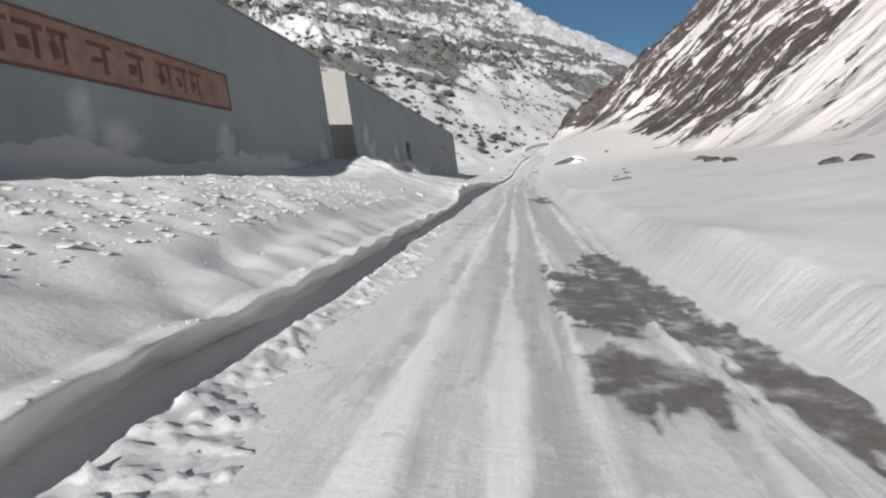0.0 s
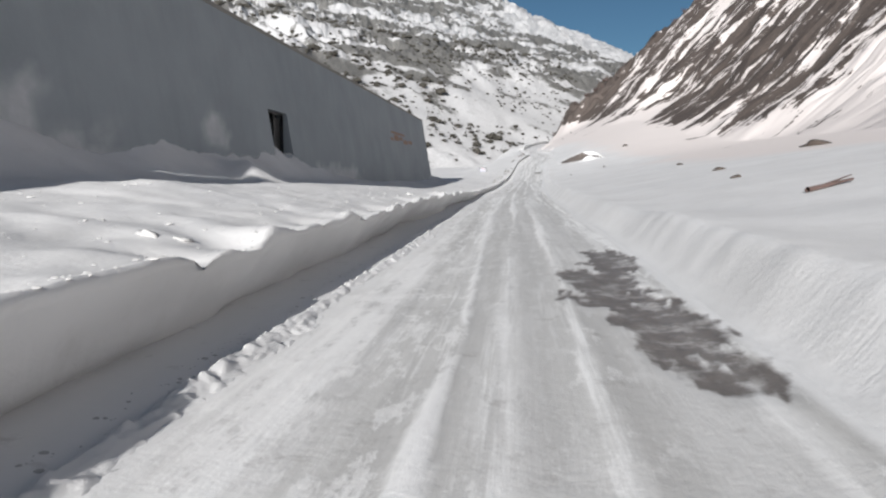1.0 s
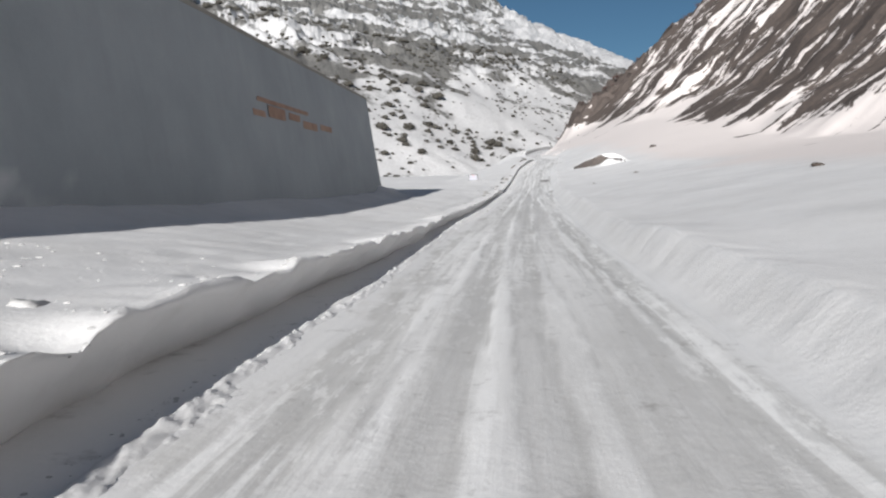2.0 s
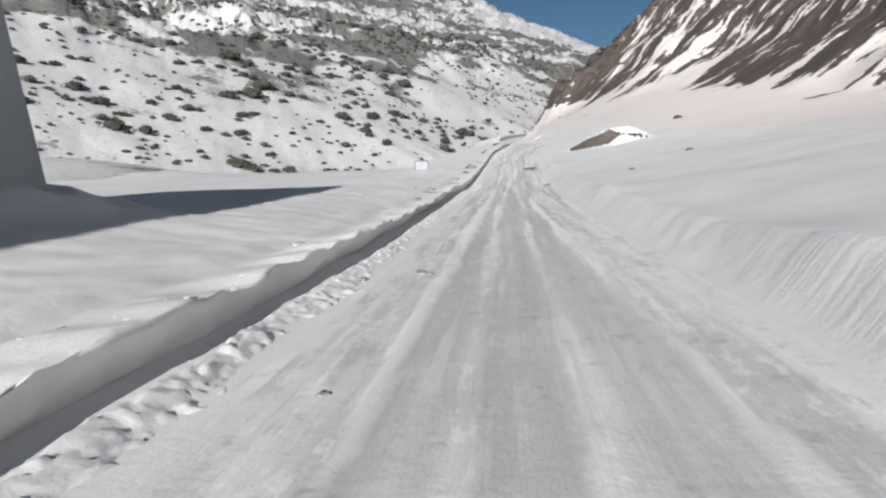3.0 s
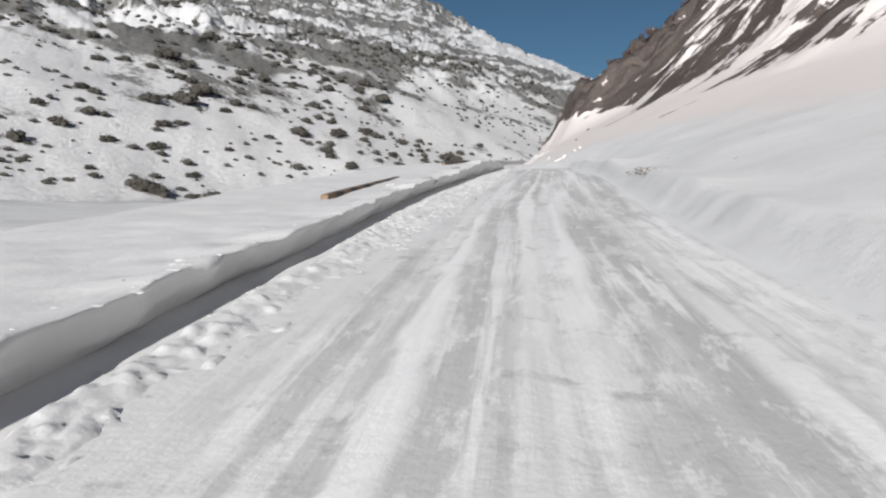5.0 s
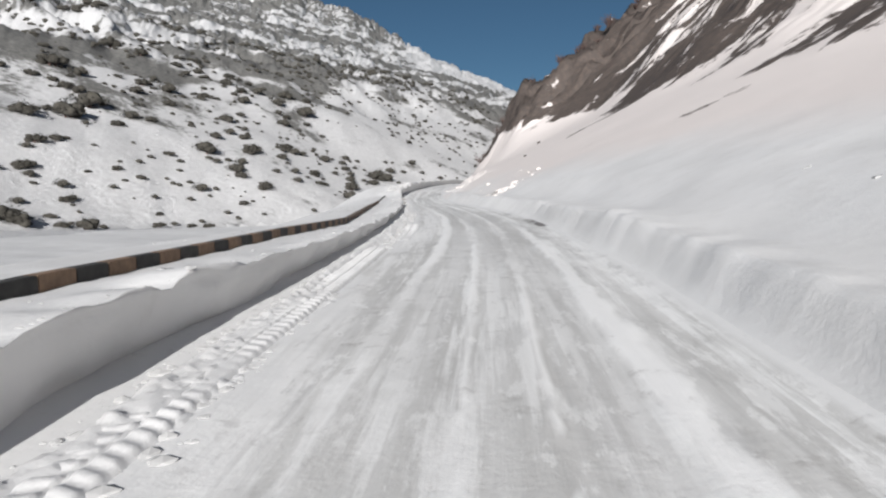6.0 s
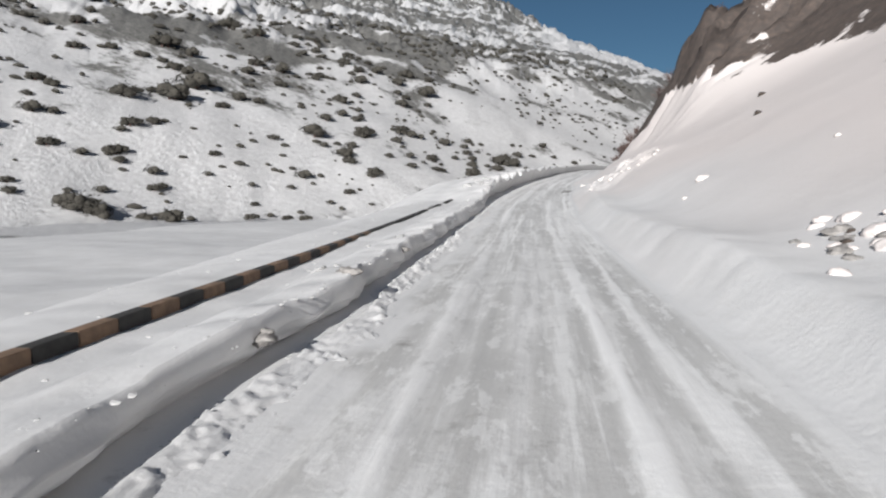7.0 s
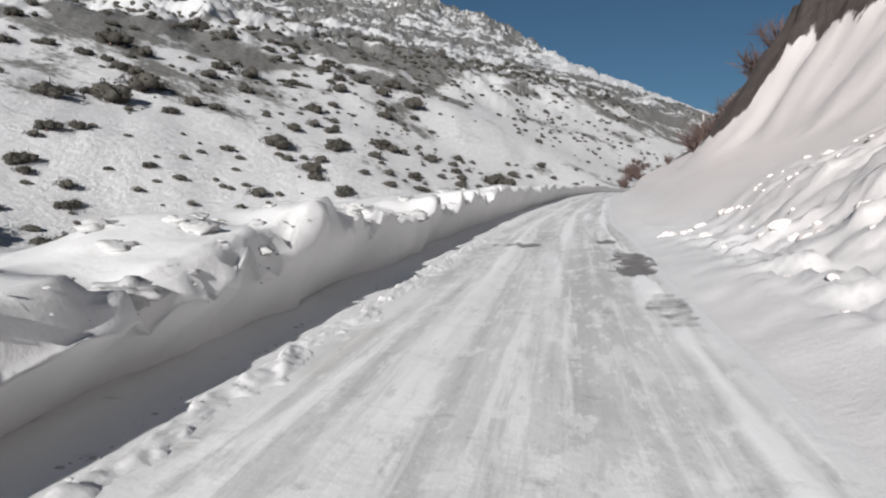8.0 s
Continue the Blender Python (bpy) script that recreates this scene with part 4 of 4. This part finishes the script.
def build_bushes():
    """Bare reddish bushes on the brown hillside."""
    protos = []
    for k in range(3):
        rng = random.Random(70 + k)
        bm = bmesh.new()
        for _ in range(60):
            a, lean, h = rng.uniform(0, 360), rng.uniform(5, 45), rng.uniform(0.6, 1.3)
            m = pose(0, 0, 0, lean, 0, a) @ Matrix.Translation((0, 0, h / 2))
            bmesh.ops.create_cone(bm, segments=3, radius1=0.022, radius2=0.004, depth=h, matrix=m)
            for _ in range(4):
                m2 = pose(0, 0, 0, lean, 0, a) @ Matrix.Translation((0, 0, h * rng.uniform(0.4, 0.9))) @ pose(0, 0, 0, rng.uniform(-60, 60), rng.uniform(-60, 60), 0) @ Matrix.Translation((0, 0, 0.15))
                bmesh.ops.create_cone(bm, segments=3, radius1=0.012, radius2=0.003, depth=0.3, matrix=m2)
        protos.append(tagged(part("bush", bm, TWIG), "bare reddish-brown bush on the steep hillside", "bush", "bushes on the hillside"))
    rng = random.Random(12)
    for _ in range(60):
        y = rng.uniform(305, 400)
        x = float(road_x(y)) + rng.uniform(15, 60)
        put(protos[rng.randrange(3)], x, y, rng.uniform(1.6, 3.4), rng.uniform(0, 360), 0.03)
    for _ in range(16):
        y = rng.uniform(285, 345)
        x = float(road_x(y)) + rng.uniform(8, 18)
        put(protos[rng.randrange(3)], x, y, rng.uniform(1.0, 1.8), rng.uniform(0, 360), 0.03)
    for _ in range(26):
        y = rng.uniform(266, 276)
        x = float(road_x(y)) + 2.6 + rng.uniform(7, 30)
        put(protos[rng.randrange(3)], x, y, rng.uniform(0.8, 1.5), rng.uniform(0, 360), 0.03)
    for _ in range(9):
        y = rng.uniform(279, 293)
        put(protos[rng.randrange(3)], float(road_x(y)) + rng.uniform(7.5, 12.5), y, rng.uniform(2.0, 3.0), rng.uniform(0, 360), 0.03)
    # a thicket where the two slopes meet
    for _ in range(60):
        y = rng.uniform(430, 620)
        x = rng.uniform(8, 30) + (y - 430) * 0.2
        put(protos[rng.randrange(3)], x, y, rng.uniform(2.5, 5.0), rng.uniform(0, 360), 0.03)
    clear(protos)


def build_windrows():
    """Rough ploughed snow left along the foot of the bank."""
    ys = np.arange(-5, 262, 0.05)
    tt = np.linspace(0, 1, 24)
    t, yy = np.meshgrid(tt, ys)
    el = edge_left(yy)
    w = windrow_width(yy) * (1 + 0.25 * fbm(yy / 2.5, yy * 0 + 4, 75, 4))
    bank_h = np.interp(yy, BANK[:, 0], BANK[:, 1])
    u = -el - 0.02 + 0.33 * bank_h + t * w
    xx = u + road_x(yy)
    zz = ground(xx, yy)[0]
    base = road_z(yy)
    yw = yy + 0.2 * fbm(xx / 0.4, yy / 0.5, 78, 3)
    lump = np.abs(fbm((xx * 0.8 + yw * 0.6) / 0.12, (yw * 0.8 - xx * 0.6) / 0.12, 76, 3, 0.7)) * 0.034 + 0.02 * np.abs(fbm((xx * 0.8 + yw * 0.6) / 0.36, (yw * 0.8 - xx * 0.6) / 0.34, 79, 3, 0.6)) * (1 - 0.7 * smooth(148, 152, yy) * smooth(180, 172, yy)) + 0.02 * fbm(xx / 0.7, yy / 1.1, 77, 3)
    zz = np.minimum(zz, base + 0.12) + ((0.95 - 0.15 * smooth(170, 174, yy) * smooth(190, 184, yy)) * lump + 0.022 - 0.085 * smooth(0.15, 1.0, t)) * np.clip(0.55 + w * 0.6, 0, 1.1) - 0.06 * smooth(0.12, 0.0, t) - 0.03 * smooth(0.9, 1.0, t)
    ob = grid_object("windrow", xx, yy, zz, {"earth": np.full_like(xx, -1.5)}, SNOW)
    tagged(ob, "low ridge of rough ploughed snow along the bank", "snow ridge", kind="stuff")


def build_clods():
    """Broken snow blocks along the banks, small rubble at the foot."""
    protos = []
    for k in range(5):
        bm = lump_bm(100 + k, 0.5, 0.42, 3, 0.7)
        protos.append(tagged(part("snow_clod", bm, OLD_SNOW), "rough broken block of white snow on the bank", "snow block", "snow blocks beside the road"))
    rng = random.Random(13)

    def scatter(n, y0, y1, u0, u1, s0, s1, sink=0.15):
        for _ in range(n):
            y = rng.uniform(y0, y1)
            put(protos[rng.randrange(5)], float(road_x(y)) + rng.uniform(u0, u1), y, rng.uniform(s0, s1), rng.uniform(0, 360), sink, rng.uniform(-25, 25))

    scatter(10, 3, 27, -6.0, -3.2, 0.15, 0.35, 0.12)
    scatter(4, 30, 60, -3.4, -2.8, 0.15, 0.3)
    scatter(6, 98, 137, -5.5, -2.9, 0.2, 0.5)
    scatter(4, 75, 98, -4.5, -2.8, 0.15, 0.3)
    scatter(46, 236, 272, -3.4, -2.4, 0.2, 0.5, 0.05)
    scatter(40, 238, 252, -3.0, -2.35, 0.1, 0.28, 0.03)
    scatter(6, 150, 200, -3.2, -2.8, 0.1, 0.22)
    scatter(8, 205, 234, -2.6, -2.2, 0.08, 0.18, 0.04)
    balls = []
    for k in range(3):
        bm = lump_bm(150 + k, 0.5, 0.62, 3, 0.32)
        lump = part("snow_lump", bm, OLD_SNOW)
        warm = lump.data.attributes.new("warm", "FLOAT", "POINT")
        warm.data.foreach_set("value", np.full(len(lump.data.vertices), 1.0, np.float32))
        balls.append(tagged(lump, "rounded lump of fallen snow on the slope above the road", "snow lump", "snow lumps on the slope"))
    for _ in range(100):
        y = rng.uniform(239.5, 253)
        put(balls[rng.randrange(3)], float(road_x(y)) + 2.4 + 3.8 * rng.random(), y, 0.08 + 0.3 * rng.random() ** 2.5, rng.uniform(0, 360), 0.12, rng.uniform(-20, 20))
    for _ in range(34):
        y = rng.gauss(212.3, 0.9)
        put(balls[rng.randrange(3)], float(road_x(y)) + rng.gauss(3.6, 0.45), y, rng.uniform(0.12, 0.36), rng.uniform(0, 360), 0.1, rng.uniform(-20, 20))
    for _ in range(8):
        y = rng.uniform(207, 226)
        put(balls[rng.randrange(3)], float(road_x(y)) + rng.uniform(3.0, 6.5), y, rng.uniform(0.15, 0.4), rng.uniform(0, 360), 0.08)
    clear(balls)
    scatter(6, 160, 185, 3.4, 8.0, 0.12, 0.25)
    dirty = tagged(part("dirty_clod", lump_bm(131, 0.5, 0.7, 3, 0.6), STONE), "grey dirt-crusted block of old snow on the bank", "snow block", "dirty blocks beside the road")
    for u, y, w in ((-3.1, 104, 0.5), (-3.3, 108.5, 0.6), (-3.6, 112, 0.4), (-3.0, 117, 0.45), (-3.4, 123, 0.5), (-3.0, 134, 0.7), (-3.2, 136.5, 0.6), (3.05, 211.9, 0.2), (3.15, 212.3, 0.3), (3.35, 212.8, 0.22), (3.5, 213.2, 0.3), (3.0, 213.2, 0.16), (3.6, 212.4, 0.2), (2.95, 164.6, 0.26), (3.05, 165.0, 0.24), (2.9, 165.4, 0.18), (3.0, 165.9, 0.22), (2.9, 166.4, 0.16), (3.0, 166.9, 0.19), (2.85, 167.5, 0.14), (2.85, 168.3, 0.14), (3.6, 166.2, 0.16), (3.5, 167.3, 0.14), (-1.35, 162.3, 0.1), (-1.6, 162.9, 0.1), (-1.75, 164.4, 0.09), (-1.9, 161.2, 0.12), (-2.1, 160.5, 0.14), (-1.5, 166.0, 0.08), (-1.09, 89.1, 0.24), (-1.85, 88.7, 0.2), (-1.12, 84.1, 0.1), (-0.02, 111.3, 0.16), (1.82, 118.0, 0.2), (-1.5, 125.4, 0.12), (-2.8, 141, 0.5), (-2.75, 164, 0.3), (-2.8, 170, 0.35), (-2.0, 209.4, 0.2), (-2.02, 211.9, 0.2), (-2.05, 215.2, 0.16)):
        put(dirty, float(road_x(y)) + u, y, (w * 1.5, w, w * 0.8), rng.uniform(0, 360), 0.12)
    clear(protos + [dirty])
    verts, faces = [], []
    ico = lump_bm(5, 0.5, 0.75, 1, 0.6)
    base, tri = [v.co.copy() for v in ico.verts], [[v.index for v in f.verts] for f in ico.faces]
    ico.free()
    xs, ys, ws = [], [], []
    for _ in range(9000):
        y = rng.uniform(-2, 262)
        near = rng.random()
        if near < 0.4:
            lean = 0.16 * float(np.interp(y, BANK[:, 0], BANK[:, 1])) + 0.02
            u = -float(edge_left(np.array([y]))[0]) - lean - abs(rng.gauss(0, 0.12))
        elif near < 0.86:
            u = -float(edge_left(np.array([y]))[0]) + abs(rng.gauss(0, 0.33 * float(windrow_width(y)))) + 0.02
        else:
            u = -rng.uniform(2.5, 3.8)
        xs.append(float(road_x(y)) + u), ys.append(y), ws.append(0.014 + (0.075 if near < 0.4 else 0.045) * rng.random() ** 4)
    for _ in range(1700):
        y = rng.uniform(-1, 19)
        xs.append(float(road_x(y)) - 2.1 - 1.1 - abs(rng.gauss(0.9, 0.7))), ys.append(y), ws.append(0.03 + 0.13 * rng.random() ** 3)
    for _ in range(1500):
        y = rng.choice((rng.uniform(26, 60), rng.uniform(118, 134), rng.uniform(184, 234)))
        xs.append(float(road_x(y)) - rng.uniform(2.7, 6.0)), ys.append(y), ws.append(0.02 + 0.07 * rng.random() ** 3)
    for _ in range(2600):
        y = rng.uniform(154, 200)
        u = -float(edge_left(np.array([y]))[0]) + 0.1 + 0.95 * float(windrow_width(y)) * rng.random() ** 1.3
        xs.append(float(road_x(y)) + u), ys.append(y), ws.append(0.025 + 0.14 * rng.random() ** 3)
    hs = ground(np.array(xs), np.array(ys))[0]
    for x, y, w, h in zip(xs, ys, ws, hs):
        k = len(verts)
        a, b = rng.uniform(0.7, 1.3), rng.uniform(0.7, 1.3)
        verts.extend((x + w * v.x * a, y + w * v.y * b, h + w * (0.5 * v.z)) for v in base)
        faces.extend([k + i for i in t] for t in tri)
    me = bpy.data.meshes.new("snow_rubble")
    me.from_pydata(verts, [], faces)
    me.materials.append(OLD_SNOW)
    clean_snow(me)
    tagged(new("snow_rubble", me), "small crumbs of ploughed snow along the road edges", "snow rubble", kind="stuff")


def build_track():
    """The print of a lugged tyre pressed into the loose snow."""
    for y0, y1, uc, lift in TRACKS:
        uu, yy = np.meshgrid(np.linspace(-0.2, 0.2, 25), np.arange(y0, y1, 0.02))
        xx = uu + uc + road_x(yy) + 0.03 * fbm(yy / 3, yy * 0, 85, 3)
        side = np.where(uu > 0, 0.5, 0.0)
        wave = np.sin(2 * np.pi * (yy / 0.17 + side + np.abs(uu) * 2.2) + 0.8 * fbm(xx / 0.3, yy / 0.5, 86, 3))
        frame_in = smooth(0.2, 0.13, np.abs(uu)) * smooth(0, 0.6, yy - y0) * smooth(0, 0.6, y1 - yy) * (1 - 0.7 * smooth(0.02, 0.0, np.abs(uu)))
        worn = np.clip(0.75 + 0.6 * fbm(xx / 0.6, yy / 1.2, 87, 4), 0.1, 1.2)
        zz = ground(xx, yy)[0] - 0.012 + frame_in * (lift + 0.016 * smooth(-0.9, 0.9, wave) * worn)
        ob = grid_object("tyre_track", xx, yy, zz, {"earth": np.full_like(xx, -1.5)}, SNOW)
        tagged(ob, "print of a lugged tyre in loose snow on the road", "tyre track", "tyre tracks", kind="stuff")


TRACKS = ((174.5, 186, -1.9, 0.05), (187, 193, -1.6, 0.02), (115.5, 121, -1.8, 0.035))
PARAPET = np.array([(134, 0.4), (140.4, 0.31), (158, 0.38), (164, 0.42), (172, 0.6), (178, 0.64), (181, 0.55), (185.4, 0.44), (190, 0.28), (194, 0.16), (205, 0.22), (219, 0.25), (236, 0.29)])


def build_parapet():
    """A low kerb wall in black and yellow blocks along the valley side."""
    for y0, y1 in ((134.7, 140.4), (158, 164), (172, 227.5), (228.3, 231), (232.2, 235)):
        root = tagged(new("parapet"), "low roadside parapet in worn black and yellow blocks", "parapet", "parapets along the road")
        ym = (y0 + y1) / 2
        root.location = (float(road_x(ym)) - 3.6, ym, float(road_z(ym)))
        y, k = y0, 0
        while y < y1 - 0.1:
            step = 0.52
            a = Vector((float(road_x(y)) - 3.6, y, float(road_z(y)) + float(np.interp(y, PARAPET[:, 0], PARAPET[:, 1]))))
            yb = y + step
            b = Vector((float(road_x(yb)) - 3.6, yb, float(road_z(yb)) + float(np.interp(yb, PARAPET[:, 0], PARAPET[:, 1]))))
            bm = box_bm(-0.07, 0.07, 0.001, (b - a).length - 0.001, -0.6, 0.0, 0.008)
            bm.transform(Matrix.Translation(a - root.location) @ (b - a).to_track_quat("Y", "Z").to_matrix().to_4x4())
            part("block", bm, YELLOW if k % 2 == 0 and 141 < y < 219 else BLACK, root, "" if k > 1 else ("worn yellow painted block" if k % 2 == 0 and 141 < y < 219 else "black painted block"))
            y, k = yb, k + 1


def build_sign():
    x, y, z = -5.04, 130.5, 2.21
    root = tagged(new("roadside_sign"), "pale notice board in a black steel frame standing in snow", "sign")
    root.matrix_world = pose(x, y, z - 1.08, 0, 0, 8) @ Matrix.Diagonal((0.8, 1, 0.9, 1))
    f = lambda *b: box_bm(*b, 0.008)
    part("board", f(-0.56, 0.56, -0.012, 0.012, 0.35, 1.14), BOARD, root)
    part("frame_top", f(-0.61, 0.61, -0.03, 0.03, 1.14, 1.2), FRAME, root)
    for sx in (-0.585, 0.585):
        part("post", f(sx - 0.03, sx + 0.03, -0.03, 0.03, -0.6, 1.139), FRAME, root)
    for zz, w, mat in ((1.02, 0.14, RED_PRINT), (0.98, 0.1, RED_PRINT), (0.86, 0.48, BLUE_PRINT), (0.78, 0.5, BLUE_PRINT), (0.66, 0.44, BLUE_PRINT), (0.55, 0.5, BLUE_PRINT)):
        part("text_bar", box_bm(-w, w, -0.018, -0.0125, zz - 0.018, zz + 0.018), mat, root)


def build_stones():
    protos = []
    for k in range(3):
        bm = lump_bm(200 + k, 0.5, 0.7, 2, 0.5)
        protos.append(tagged(part("stone", bm, EARTH), "dark brown stone showing through the snow slope", "stone", "stones on the snow slope"))
    rng = random.Random(14)
    for u, y, w in ((11.5, 27, 0.8), (12.3, 26.5, 0.7), (14, 48, 1.0), (15, 56, 1.3), (7.2, 52, 0.35), (9.5, 62, 0.5), (19, 75, 1.4), (12, 82, 0.5), (5.5, 112, 0.22), (10, 120, 0.4), (16, 150, 0.9),
                    (9, 235, 0.4), (12, 246, 0.5), (5.6, 250, 0.2),
                    (-3.26, 129.5, 0.44), (-5.6, 25.2, 0.09), (-5.0, 24.0, 0.1), (-6.2, 26.5, 0.07), (-4.6, 25.8, 0.06), (-5.9, 23.2, 0.08), (3.3, 212.6, 0.12), (3.5, 213.0, 0.1)):
        put(protos[rng.randrange(3)], float(road_x(y)) + u, y, (w * 1.3, w, w * 0.9), rng.uniform(0, 360), 0.05)
    clear(protos)
    bm = bmesh.new()
    bmesh.ops.create_cone(bm, segments=7, radius1=0.06, radius2=0.03, depth=1.5, matrix=pose(0, 0, 0, 0, 82, 35))
    bmesh.ops.create_cone(bm, segments=5, radius1=0.03, radius2=0.01, depth=0.6, matrix=pose(0.2, 0.2, 0.08, 40, 60, 0))
    b = tagged(part("fallen_branch", bm, TWIG), "dark bare branch lying on the snow slope", "branch")
    b.location = (6.2, 43, height(6.2, 43) + 0.06)


build_wall()
build_panel()
build_building()
build_parapet()
build_sign()
build_stones()
build_bushes()
build_shrubs()
build_windrows()
build_track()
build_clods()
